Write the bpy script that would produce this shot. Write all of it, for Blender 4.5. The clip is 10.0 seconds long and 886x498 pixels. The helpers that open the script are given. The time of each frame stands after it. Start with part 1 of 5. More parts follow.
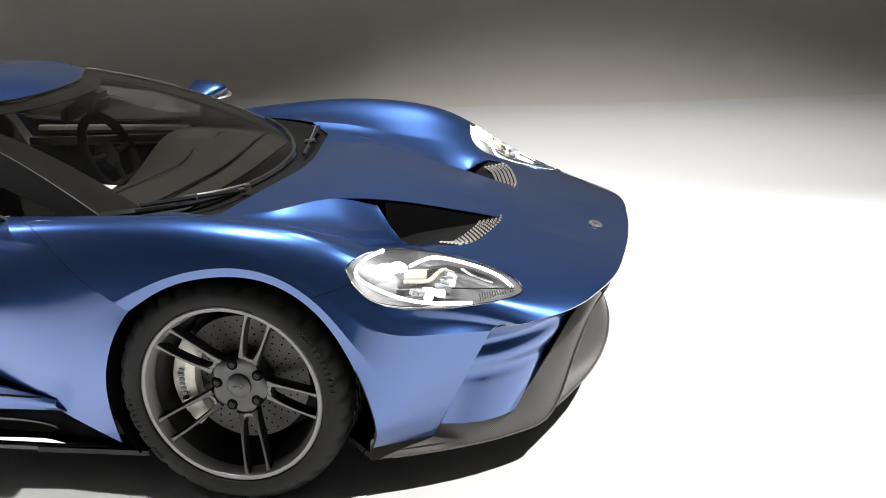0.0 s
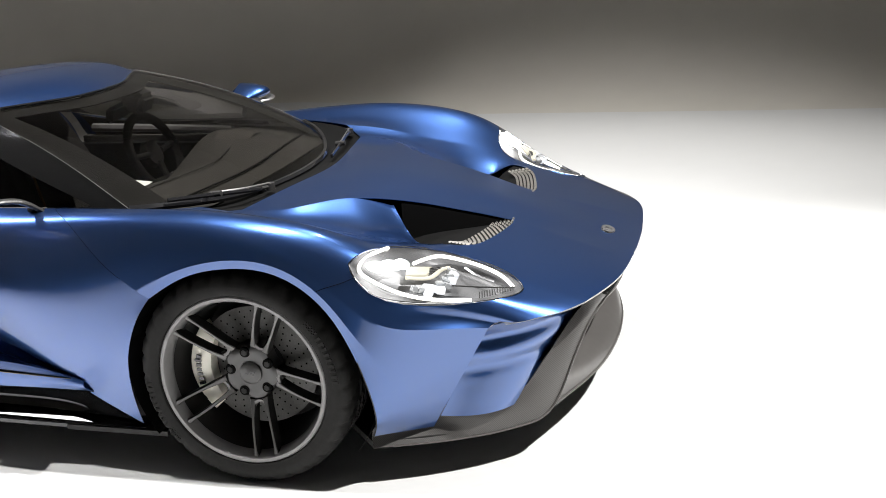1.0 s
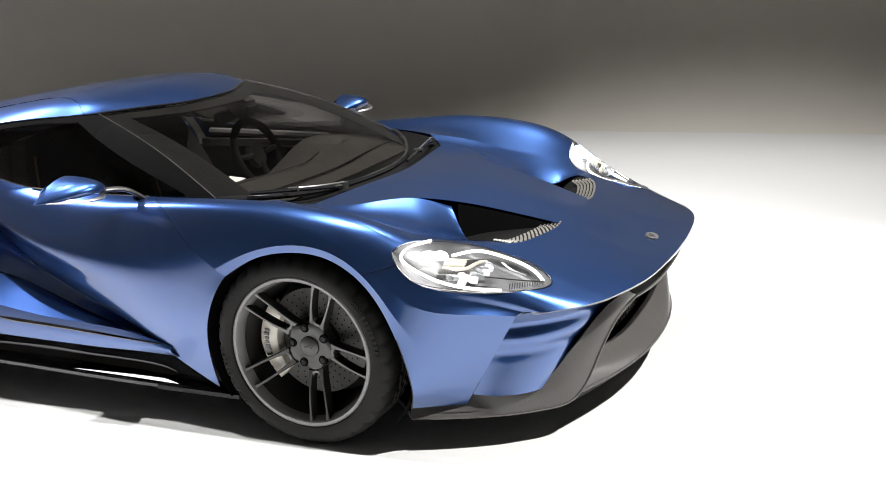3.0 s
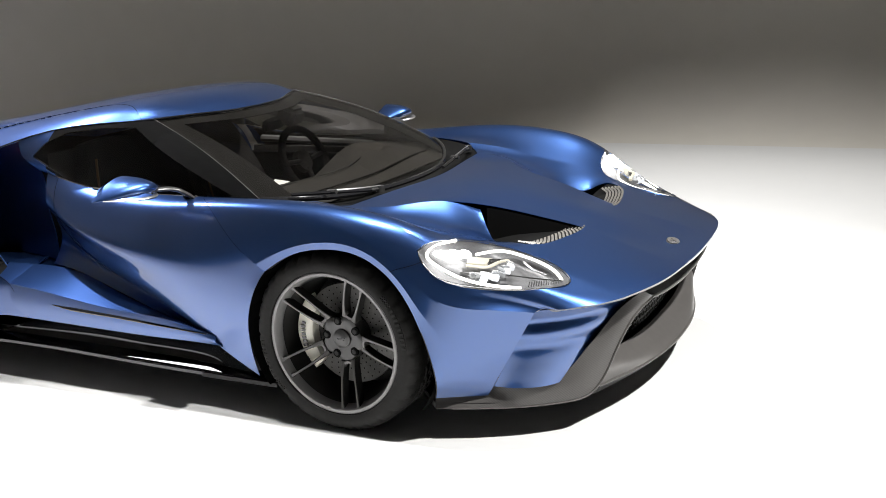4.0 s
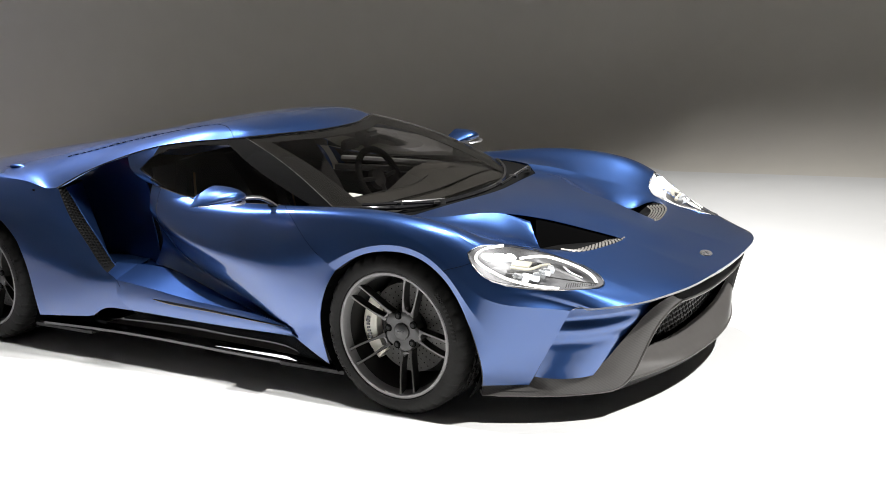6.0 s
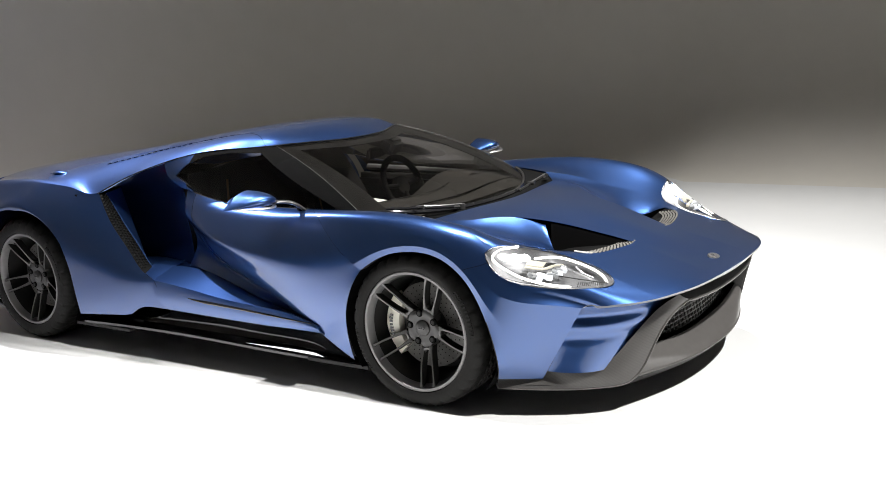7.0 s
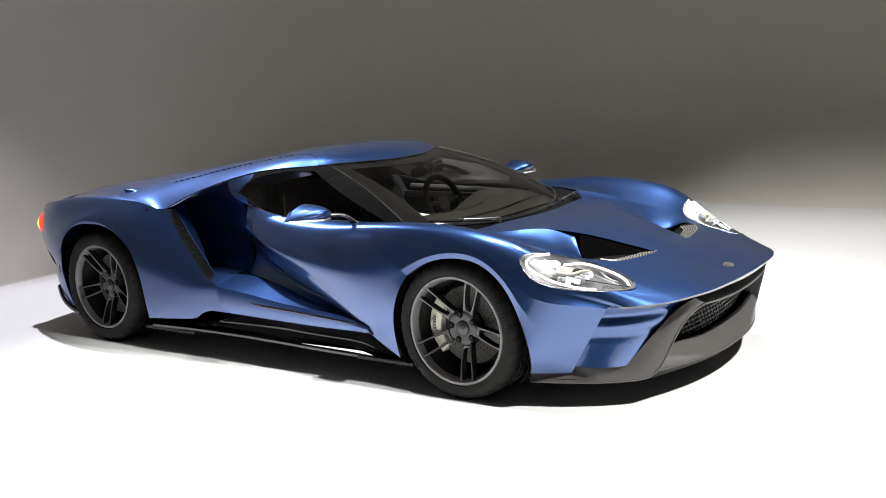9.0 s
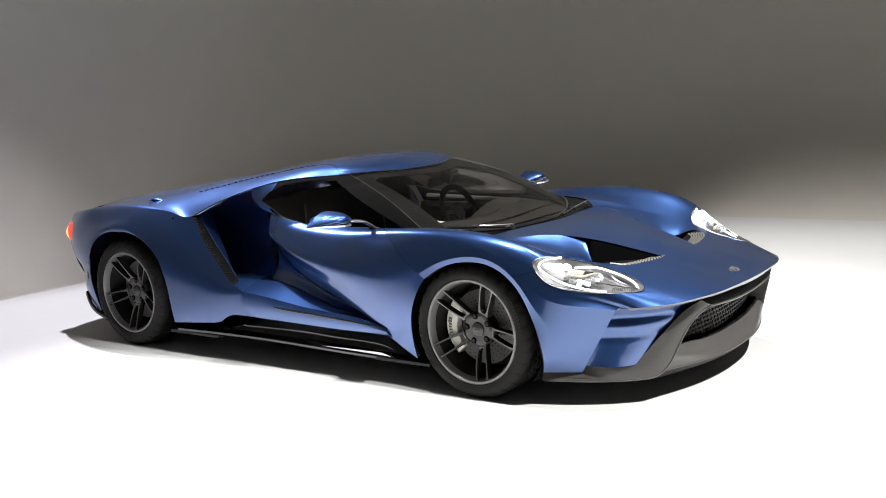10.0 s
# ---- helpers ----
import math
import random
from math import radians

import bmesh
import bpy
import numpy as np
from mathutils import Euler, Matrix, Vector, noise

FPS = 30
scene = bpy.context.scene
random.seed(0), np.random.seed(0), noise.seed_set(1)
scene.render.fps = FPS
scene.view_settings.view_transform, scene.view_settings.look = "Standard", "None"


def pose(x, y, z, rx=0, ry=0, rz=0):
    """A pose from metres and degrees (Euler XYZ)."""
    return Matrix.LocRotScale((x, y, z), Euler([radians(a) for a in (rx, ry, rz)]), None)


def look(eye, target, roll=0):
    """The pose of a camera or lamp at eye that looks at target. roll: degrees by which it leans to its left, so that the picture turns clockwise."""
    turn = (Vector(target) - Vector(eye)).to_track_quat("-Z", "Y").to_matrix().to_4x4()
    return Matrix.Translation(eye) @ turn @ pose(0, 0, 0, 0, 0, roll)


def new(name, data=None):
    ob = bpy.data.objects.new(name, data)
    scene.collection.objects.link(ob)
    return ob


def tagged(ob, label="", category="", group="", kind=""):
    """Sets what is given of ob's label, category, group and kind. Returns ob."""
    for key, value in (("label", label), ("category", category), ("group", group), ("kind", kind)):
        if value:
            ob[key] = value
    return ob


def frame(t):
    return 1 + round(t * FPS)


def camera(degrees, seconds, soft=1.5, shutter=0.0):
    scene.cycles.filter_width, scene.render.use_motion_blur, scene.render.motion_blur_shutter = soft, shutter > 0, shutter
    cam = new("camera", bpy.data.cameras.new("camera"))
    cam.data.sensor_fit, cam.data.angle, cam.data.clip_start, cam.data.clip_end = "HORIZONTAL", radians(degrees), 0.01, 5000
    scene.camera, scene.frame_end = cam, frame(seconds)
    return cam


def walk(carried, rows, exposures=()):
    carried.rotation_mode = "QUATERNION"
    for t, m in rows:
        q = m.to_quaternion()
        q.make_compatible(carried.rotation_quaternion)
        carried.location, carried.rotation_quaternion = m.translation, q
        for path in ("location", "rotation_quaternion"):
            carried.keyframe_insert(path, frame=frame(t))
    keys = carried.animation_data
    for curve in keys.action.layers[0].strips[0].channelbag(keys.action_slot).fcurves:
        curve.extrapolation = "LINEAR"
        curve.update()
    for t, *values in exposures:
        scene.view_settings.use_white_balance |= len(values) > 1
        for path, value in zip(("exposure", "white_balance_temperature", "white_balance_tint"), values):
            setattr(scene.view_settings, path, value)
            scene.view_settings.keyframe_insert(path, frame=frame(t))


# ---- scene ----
cam = camera(46.48, 10.0, soft=0.5)
PATH = [
    (0.0, look((1.142, -3.414, 1.572), (0.163, 1.240, 0.029), -4.01)),
    (0.5, look((1.258, -3.443, 1.572), (0.098, 1.178, 0.058), -3.92)),
    (1.0, look((1.373, -3.487, 1.577), (0.036, 1.094, 0.085), -3.88)),
    (1.5, look((1.486, -3.535, 1.584), (-0.030, 0.995, 0.108), -3.91)),
    (2.0, look((1.600, -3.591, 1.586), (-0.095, 0.885, 0.139), -3.97)),
    (2.5, look((1.703, -3.648, 1.581), (-0.156, 0.776, 0.178), -3.85)),
    (4.0, look((2.009, -3.849, 1.583), (-0.277, 0.410, 0.304), -3.77)),
    (4.5, look((2.100, -3.926, 1.583), (-0.301, 0.281, 0.346), -3.71)),
    (5.0, look((2.193, -4.007, 1.592), (-0.315, 0.148, 0.388), -3.68)),
    (5.5, look((2.283, -4.097, 1.585), (-0.315, 0.017, 0.435), -3.66)),
    (7.0, look((2.525, -4.378, 1.583), (-0.258, -0.354, 0.553), -3.73)),
    (7.5, look((2.602, -4.478, 1.583), (-0.227, -0.477, 0.589), -3.79)),
    (8.0, look((2.666, -4.585, 1.583), (-0.202, -0.602, 0.628), -3.78)),
    (8.5, look((2.732, -4.691, 1.583), (-0.172, -0.725, 0.665), -3.77)),
    (9.0, look((2.786, -4.799, 1.588), (-0.142, -0.844, 0.702), -3.80)),
    (9.5, look((2.839, -4.900, 1.585), (-0.115, -0.956, 0.739), -3.82)),
    (10.0, look((2.901, -4.983, 1.558), (-0.084, -1.051, 0.763), -3.83)),
]
walk(cam, PATH)

# ---- world and light ----
world = bpy.data.worlds.new("dark_studio")
world.use_nodes = True
world.node_tree.nodes["Background"].inputs[0].default_value = (0.9, 0.95, 1.0, 1)
world.node_tree.nodes["Background"].inputs[1].default_value = 0.03
scene.world = world


def spot(name, eye, target, watts, degrees=60, blend=0.5, size=0.05, colour=(1, 0.985, 0.96)):
    lamp = bpy.data.lights.new(name, "SPOT")
    lamp.energy, lamp.spot_size, lamp.spot_blend, lamp.shadow_soft_size, lamp.color = watts, radians(degrees), blend, size, colour
    ob = new(name, lamp)
    ob.matrix_world = look(eye, target)
    return ob


spot("stage_spot_front", (4.0, -0.85, 5.4), (2.4, -1.4, 0.0), 2800, 72, 0.5)
spot("stage_spot_side", (-0.75, -1.1, 5.4), (-0.5, -1.7, 0.0), 850, 62, 0.5)
spot("stage_spot_middle", (-0.4, -0.2, 5.6), (-0.3, 0.0, 0.0), 1100, 66, 0.8, 0.06)
spot("stage_spot_rear", (-3.4, 0.1, 5.6), (-3.0, -0.7, 0.0), 1600, 57, 0.6, colour=(0.94, 0.92, 1.0))
spot("stage_spot_far", (0.35, 2.0, 5.6), (0.25, 2.07, 0.0), 1720, 87, 1.0)
# unseen spot added behind the car to brighten roof, haunch and blade tops
spot("added_spot_back", (-4.9, 0.7, 3.9), (-1.7, -0.7, 0.5), 800, 40, 0.5, 0.08, colour=(0.90, 0.89, 1.0))
scene.view_settings.exposure = 0.12


# ---- materials ----
def material(name, colour, rough=0.5, metal=0.0, coat=0.0, grain=0.0, scale=40.0, bump=0.0, coat_rough=0.02, spec=0.5):
    """A Principled surface whose colour varies at two scales, with fine relief."""
    m = bpy.data.materials.new(name)
    m.use_nodes = True
    t, b = m.node_tree, m.node_tree.nodes["Principled BSDF"]
    b.inputs["Base Color"].default_value = (*colour, 1)
    b.inputs["Roughness"].default_value, b.inputs["Metallic"].default_value = rough, metal
    b.inputs["Coat Weight"].default_value, b.inputs["Coat Roughness"].default_value = coat, coat_rough
    b.inputs["Specular IOR Level"].default_value = spec
    if grain or bump:
        place = t.nodes.new("ShaderNodeTexCoord")
        fine, wide = t.nodes.new("ShaderNodeTexNoise"), t.nodes.new("ShaderNodeTexNoise")
        fine.inputs["Scale"].default_value, wide.inputs["Scale"].default_value = scale, scale / 12
        fine.inputs["Detail"].default_value = 6
        both = t.nodes.new("ShaderNodeMath")
        both.operation = "ADD"
        for n, k in ((fine, 0), (wide, 1)):
            t.links.new(place.outputs["Object"], n.inputs["Vector"])
            t.links.new(n.outputs["Fac"], both.inputs[k])
        ramp = t.nodes.new("ShaderNodeMapRange")
        ramp.inputs["From Min"].default_value, ramp.inputs["From Max"].default_value = 0.6, 1.4
        ramp.inputs["To Min"].default_value, ramp.inputs["To Max"].default_value = 1 - grain, 1 + grain
        t.links.new(both.outputs[0], ramp.inputs["Value"])
        tone = t.nodes.new("ShaderNodeVectorMath")
        tone.operation = "SCALE"
        tone.inputs[0].default_value = colour
        t.links.new(ramp.outputs[0], tone.inputs["Scale"])
        t.links.new(tone.outputs[0], b.inputs["Base Color"])
        if bump:
            relief = t.nodes.new("ShaderNodeBump")
            relief.inputs["Strength"].default_value, relief.inputs["Distance"].default_value = bump, 0.002
            t.links.new(fine.outputs["Fac"], relief.inputs["Height"])
            t.links.new(relief.outputs[0], b.inputs["Normal"])
    return m


def clear(name, tint, gloss=1.45):
    """Thin see-through glass: tinted, with a Fresnel gloss."""
    m = bpy.data.materials.new(name)
    m.use_nodes = True
    t = m.node_tree
    t.nodes.remove(t.nodes["Principled BSDF"])
    see, shine, mix, edge = (t.nodes.new("ShaderNode" + k) for k in ("BsdfTransparent", "BsdfGlossy", "MixShader", "Fresnel"))
    see.inputs[0].default_value = (*tint, 1)
    shine.inputs["Roughness"].default_value = 0.01
    edge.inputs["IOR"].default_value = gloss
    t.links.new(edge.outputs[0], mix.inputs[0])
    t.links.new(see.outputs[0], mix.inputs[1])
    t.links.new(shine.outputs[0], mix.inputs[2])
    t.links.new(mix.outputs[0], t.nodes["Material Output"].inputs[0])
    return m


def glow(name, colour, strength):
    m = bpy.data.materials.new(name)
    m.use_nodes = True
    b = m.node_tree.nodes["Principled BSDF"]
    b.inputs["Base Color"].default_value = (*(0.15 * c for c in colour), 1)
    b.inputs["Emission Color"].default_value, b.inputs["Emission Strength"].default_value = (*colour, 1), strength
    return m


def carbon_weave(name, light, dark, scale):
    """Twill-woven carbon fibre under a satin coat."""
    m = material(name, dark, 0.4, 0.2, 0.15, coat_rough=0.25, spec=0.3)
    t, b = m.node_tree, m.node_tree.nodes["Principled BSDF"]
    place, wave, ramp = t.nodes.new("ShaderNodeTexCoord"), t.nodes.new("ShaderNodeTexWave"), t.nodes.new("ShaderNodeValToRGB")
    wave.bands_direction = "DIAGONAL"
    wave.inputs["Scale"].default_value, wave.inputs["Distortion"].default_value = scale, 0.4
    ramp.color_ramp.elements[0].color, ramp.color_ramp.elements[1].color = (*dark, 1), (*light, 1)
    t.links.new(place.outputs["Object"], wave.inputs["Vector"])
    t.links.new(wave.outputs["Fac"], ramp.inputs[0])
    t.links.new(ramp.outputs[0], b.inputs["Base Color"])
    return m


def paint_flake(name, colour):
    """Metallic lacquer: fine aluminium flakes in tinted lacquer under a clear coat."""
    m = material(name, colour, 0.30, 0.9, 1.0, coat_rough=0.008)
    m.node_tree.nodes["Principled BSDF"].inputs["Coat IOR"].default_value = 1.6
    m.node_tree.nodes["Principled BSDF"].inputs["Specular Tint"].default_value = (0.65, 0.75, 1.0, 1)
    t, b = m.node_tree, m.node_tree.nodes["Principled BSDF"]
    place, flakes, relief = t.nodes.new("ShaderNodeTexCoord"), t.nodes.new("ShaderNodeTexVoronoi"), t.nodes.new("ShaderNodeBump")
    flakes.inputs["Scale"].default_value = 1400
    relief.inputs["Strength"].default_value, relief.inputs["Distance"].default_value = 0.06, 0.0004
    t.links.new(place.outputs["Object"], flakes.inputs["Vector"])
    t.links.new(flakes.outputs["Distance"], relief.inputs["Height"])
    t.links.new(relief.outputs[0], b.inputs["Normal"])
    return m


BLUE = paint_flake("blue_metallic_paint", (0.030, 0.073, 0.215))
GLOSS_BLACK = material("gloss_black", (0.010, 0.010, 0.011), 0.08, 0, 0.3)
SATIN_BLACK = material("satin_black_plastic", (0.022, 0.0215, 0.021), 0.5, 0, grain=0.25, scale=220, bump=0.15, spec=0.2)
# near-black for liners and joints; also stands in for shade in deep openings
DEEP_BLACK = material("matt_black_and_recess_shade", (0.005, 0.005, 0.005), 0.8, spec=0.03)
PILLAR_BLACK = material("black_pillar_lacquer", (0.005, 0.005, 0.005), 0.05, 0, spec=0.3)
CARBON = carbon_weave("carbon_fibre", (0.078, 0.074, 0.071), (0.044, 0.042, 0.041), 95)
GREY_LIP = material("satin_grey_composite", (0.075, 0.071, 0.068), 0.4, 0.1, 0.1, grain=0.12, scale=30, coat_rough=0.3)
RUBBER = material("tyre_rubber", (0.014, 0.0136, 0.013), 0.55, grain=0.3, scale=90, bump=0.2, spec=0.14)
RUBBER_MARK = material("raised_rubber_lettering", (0.024, 0.024, 0.023), 0.8, spec=0.1)
ALLOY = material("grey_forged_alloy", (0.21, 0.205, 0.205), 0.42, 0.4, 0.1, grain=0.08, scale=60, coat_rough=0.2)
# dark alloy; on barrel and spoke sides it stands in for shade
ALLOY_DARK = material("dark_alloy_and_wheel_shade", (0.02, 0.0195, 0.019), 0.45, 0.3, spec=0.25, grain=0.1, scale=60)
ALLOY_SPOKE = material("dark_grey_spoke_lacquer", (0.115, 0.112, 0.11), 0.36, 0.45, 0.15, grain=0.08, scale=60, coat_rough=0.15)
HUB_GREY = material("dark_grey_hub_lacquer", (0.055, 0.054, 0.053), 0.34, 0.45, 0.2, grain=0.08, scale=60, coat_rough=0.15)
MACHINED = material("machined_alloy_edge", (0.42, 0.41, 0.41), 0.28, 0.9)
DISC = material("ceramic_brake_disc", (0.075, 0.072, 0.068), 0.5, 0.1, grain=0.3, scale=160, bump=0.2)
CALIPER = material("silver_painted_caliper", (0.86, 0.82, 0.72), 0.35, 0.0, 0.4, grain=0.06, scale=50)
STUD = material("black_studded_plastic", (0.010, 0.010, 0.0095), 0.25, spec=0.5)
CHROME = material("chrome", (0.75, 0.75, 0.76), 0.08, 1.0)
STALK = material("satin_dark_grey_stalk", (0.035, 0.034, 0.033), 0.32, 0.2, 0.1, grain=0.08, scale=60)
STEEL = material("satin_steel_mesh", (0.15, 0.143, 0.13), 0.45, 0.2, grain=0.15, scale=200)
GLASS = clear("tinted_windscreen_glass", (0.62, 0.61, 0.59))
SIDE_GLASS = clear("tinted_side_glass", (0.66, 0.65, 0.63))
LENS = clear("clear_lamp_lens", (0.93, 0.94, 0.95), 1.35)
LED = glow("white_light_tube", (1.0, 0.97, 0.9), 2.2)
LED_CORE = glow("white_headlamp_core", (1.0, 0.98, 0.94), 14.0)
LED_SOFT = glow("warm_light_guide", (1.0, 0.93, 0.74), 0.55)
TAIL = glow("red_tail_lamp_ring", (1.0, 0.07, 0.05), 1.3)
TAIL_CORE = glow("orange_tail_lamp_core", (1.0, 0.40, 0.07), 2.6)
LAMP_SILVER = material("lamp_reflector_silver", (0.55, 0.55, 0.56), 0.22, 0.9, grain=0.08, scale=60)
LAMP_ICE = material("frosted_clear_lamp_block", (0.3, 0.31, 0.32), 0.12, 0.3, 0.8)
LEATHER = material("dark_leather", (0.030, 0.028, 0.026), 0.55, grain=0.2, scale=120, bump=0.3, spec=0.2)
TRIM = material("dark_alcantara", (0.045, 0.042, 0.039), 0.8, grain=0.15, scale=150, bump=0.2, spec=0.0)
DARK_LINING = material("black_pillar_fabric", (0.016, 0.0155, 0.015), 0.9, grain=0.2, scale=160, bump=0.2, spec=0.05)
DASH = material("grey_suede_dashboard", (0.030, 0.0285, 0.0265), 0.8, grain=0.2, scale=140, bump=0.2, spec=0.1)
TAN = material("tan_stitched_leather", (0.3, 0.17, 0.08), 0.5, grain=0.1, scale=100)
MATT_WHITE = material("matt_white", (0.75, 0.75, 0.74), 0.7, grain=0.03)
FLOOR = material("white_studio_floor", (0.62, 0.622, 0.62), 0.7, grain=0.015, scale=6, bump=0.02)
WALL = material("grey_white_studio_wall", (0.60, 0.573, 0.52), 0.7, grain=0.03, scale=4, bump=0.05)
# grey of the unseen ceiling and walls that send light back to the car
BOUNCE_GREY = material("grey_unseen_bounce_wall", (0.38, 0.37, 0.355), 0.9, grain=0.2, scale=5)


# ---- building tools ----
def spline(points, n, closed=False):
    """n points along a smooth curve through the given ones, evenly spaced."""
    p = np.array(points, float)
    s = np.r_[0, np.cumsum(np.linalg.norm(np.diff(p, axis=0), axis=1) ** 0.7)]
    fine = cubic(s, p, np.linspace(0, s[-1], max(200, n * 6)))
    d = np.r_[0, np.cumsum(np.linalg.norm(np.diff(fine, axis=0), axis=1))]
    u = np.linspace(0, d[-1], n)
    return np.stack([np.interp(u, d, fine[:, k]) for k in range(fine.shape[1])], 1)


def cubic(s, p, u):
    """Natural cubic spline through p at knots s, read at u."""
    n = len(s)
    if n == 2:
        f = ((u - s[0]) / (s[1] - s[0]))[:, None]
        return p[0] * (1 - f) + p[1] * f
    h = np.diff(s)
    a, r = np.eye(n), np.zeros_like(p)
    for i in range(1, n - 1):
        a[i, i - 1:i + 2] = h[i - 1], 2 * (h[i - 1] + h[i]), h[i]
        r[i] = 6 * ((p[i + 1] - p[i]) / h[i] - (p[i] - p[i - 1]) / h[i - 1])
    m = np.linalg.solve(a, r)
    i = np.clip(np.searchsorted(s, u) - 1, 0, n - 2)
    x, hi = (u - s[i])[:, None], h[i][:, None]
    b = (p[i + 1] - p[i]) / hi - hi * (2 * m[i] + m[i + 1]) / 6
    return p[i] + b * x + m[i] / 2 * x**2 + (m[i + 1] - m[i]) / (6 * hi) * x**3


def loft(rows, nu, nv, knots=None, first=0, last=-1, low=0, high=-1):
    """A grid of points: each row of stations becomes a smooth curve, and smooth curves cross them."""
    rows = [np.array(r, float) for r in rows]
    k = knots if knots is not None else np.mean([np.r_[0, np.cumsum(np.linalg.norm(np.diff(r, axis=0), axis=1))] for r in rows], 0)
    along = np.array([cubic(k, r, np.linspace(k[first], k[last], nu)) for r in rows])
    gap = np.mean(np.linalg.norm(np.diff(np.array(rows), axis=0), axis=2), 1)
    s = np.r_[0, np.cumsum(gap)]
    across = cubic(s, along.reshape(len(rows), -1), np.linspace(s[low], s[high], nv))
    return across.reshape(nv, nu, 3)


def strands(rows, counts, stiff=0.0):
    """Each row becomes a smooth curve with counts[i] steps between stations i and i + 1; stiff fairs it."""
    out = []
    for r in rows:
        p = np.array(r, float)
        s = np.r_[0, np.cumsum(np.linalg.norm(np.diff(p, axis=0), axis=1))]
        u = np.concatenate([np.linspace(a, b, n, endpoint=False) for a, b, n in zip(s, s[1:], counts)] + [s[-1:]])
        out.append(faired(cubic(s, p, u), stiff))
    return np.array(out)


def faired(p, stiff):
    """Irons short waves out of a row of points; its ends stay."""
    if not stiff:
        return p
    n = len(p)
    d = np.diff(np.eye(n), 2, axis=0)
    w = np.ones(n)
    w[[0, -1]] = 1e5
    return np.linalg.solve(np.diag(w) + stiff * d.T @ d, w[:, None] * p)


def weave(lines, counts, breaks=()):
    """A grid across the lines: a smooth curve down each column, with a crease at the lines in breaks."""
    cuts = [0, *breaks, len(lines) - 1]
    columns = []
    for c in range(lines.shape[1]):
        column = []
        for a, b in zip(cuts, cuts[1:]):
            p = lines[a:b + 1, c]
            s = np.r_[0, np.cumsum(np.maximum(1e-5, np.linalg.norm(np.diff(p, axis=0), axis=1)))]
            u = np.concatenate([np.linspace(x, y, n, endpoint=False) for x, y, n in zip(s, s[1:], counts[a:b])])
            column.append(cubic(s, p, u))
        columns.append(np.vstack(column + [lines[-1:, c]]))
    return np.array(columns).transpose(1, 0, 2)


def side(points):
    """Points given as (x, half-width, z) on the car's right-hand side."""
    return [(x, -w, z) for x, w, z in points]


def sheet(grid, out, keep=lambda j, i: True):
    """A bmesh from a grid of points, its faces turned to look along out; keep(row, column) picks the faces."""
    bm = bmesh.new()
    nv, nu = grid.shape[:2]
    vs = [[bm.verts.new(grid[j, i]) for i in range(nu)] for j in range(nv)]
    for j in range(nv - 1):
        for i in range(nu - 1):
            if keep(j, i):
                bm.faces.new((vs[j][i], vs[j][i + 1], vs[j + 1][i + 1], vs[j + 1][i]))
    bmesh.ops.delete(bm, geom=[v for v in bm.verts if not v.link_faces], context="VERTS")
    bmesh.ops.remove_doubles(bm, verts=bm.verts, dist=1e-5)
    bm.normal_update()
    if sum((f.normal * f.calc_area() for f in bm.faces), Vector()).dot(Vector(out)) < 0:
        bmesh.ops.reverse_faces(bm, faces=bm.faces)
    return bm


def cut(bm, outline, way):
    """Cuts the convex outline, swept along way, out of bm; returns the piece cut out."""
    pts, way = [Vector(p) for p in outline], Vector(way).normalized()
    mid = sum(pts, Vector()) / len(pts)
    def off(p):
        return (p - mid - way * (p - mid).dot(way)).length
    reach = max(off(p) for p in pts) + 0.03
    inside = {f for f in bm.faces if off(f.calc_center_median()) < reach}
    for a, b in zip(pts, pts[1:] + pts[:1]):
        n = (b - a).cross(way).normalized()
        if n.dot(mid - a) > 0:
            n = -n
        geom = list(inside) + list({e for f in inside for e in f.edges}) + list({v for f in inside for v in f.verts})
        made = bmesh.ops.bisect_plane(bm, geom=geom, plane_co=a, plane_no=n, dist=1e-6)
        faces = [g for g in made["geom"] if isinstance(g, bmesh.types.BMFace)]
        inside = {f for f in set(faces) | {f for f in inside if f.is_valid} if (f.calc_center_median() - a).dot(n) < 0}
    piece = bm.copy()
    bm.faces.index_update()
    keep = {f.index for f in inside}
    piece.faces.ensure_lookup_table()
    bmesh.ops.delete(piece, geom=[f for f in piece.faces if f.index not in keep], context="FACES")
    bmesh.ops.delete(bm, geom=list(inside), context="FACES")
    return piece


def mirrored(bm):
    other = bm.copy()
    for v in other.verts:
        v.co.y = -v.co.y
    bmesh.ops.reverse_faces(other, faces=other.faces)
    return other


def part(name, bm, mat, parent, label="", thick=0.0, smooth=True, bevel=0.0, angle=40, kind=""):
    """One mesh object under a thing or a part."""
    me = bpy.data.meshes.new(name)
    if smooth:
        for f in bm.faces:
            f.smooth = True
        for e in bm.edges:
            if len(e.link_faces) == 1 or len(e.link_faces) == 2 and e.calc_face_angle(0) > radians(angle):
                e.smooth = False
    bm.to_mesh(me)
    bm.free()
    me.materials.append(mat)
    ob = new(name, me)
    ob.parent = parent
    if thick:
        s = ob.modifiers.new("thickness", "SOLIDIFY")
        s.thickness, s.offset = thick, -1
    if bevel:
        b = ob.modifiers.new("edge", "BEVEL")
        b.width, b.segments, b.limit_method = bevel, 2, "ANGLE"
    if label:
        ob["label"] = label
    if kind:
        ob["kind"] = kind
    return ob


def both_sides(name, bm, mat, parent, label="", thick=0.0, **more):
    other = mirrored(bm)
    return part(name, bm, mat, parent, label, thick, **more), part(name, other, mat, parent, label, thick, **more)


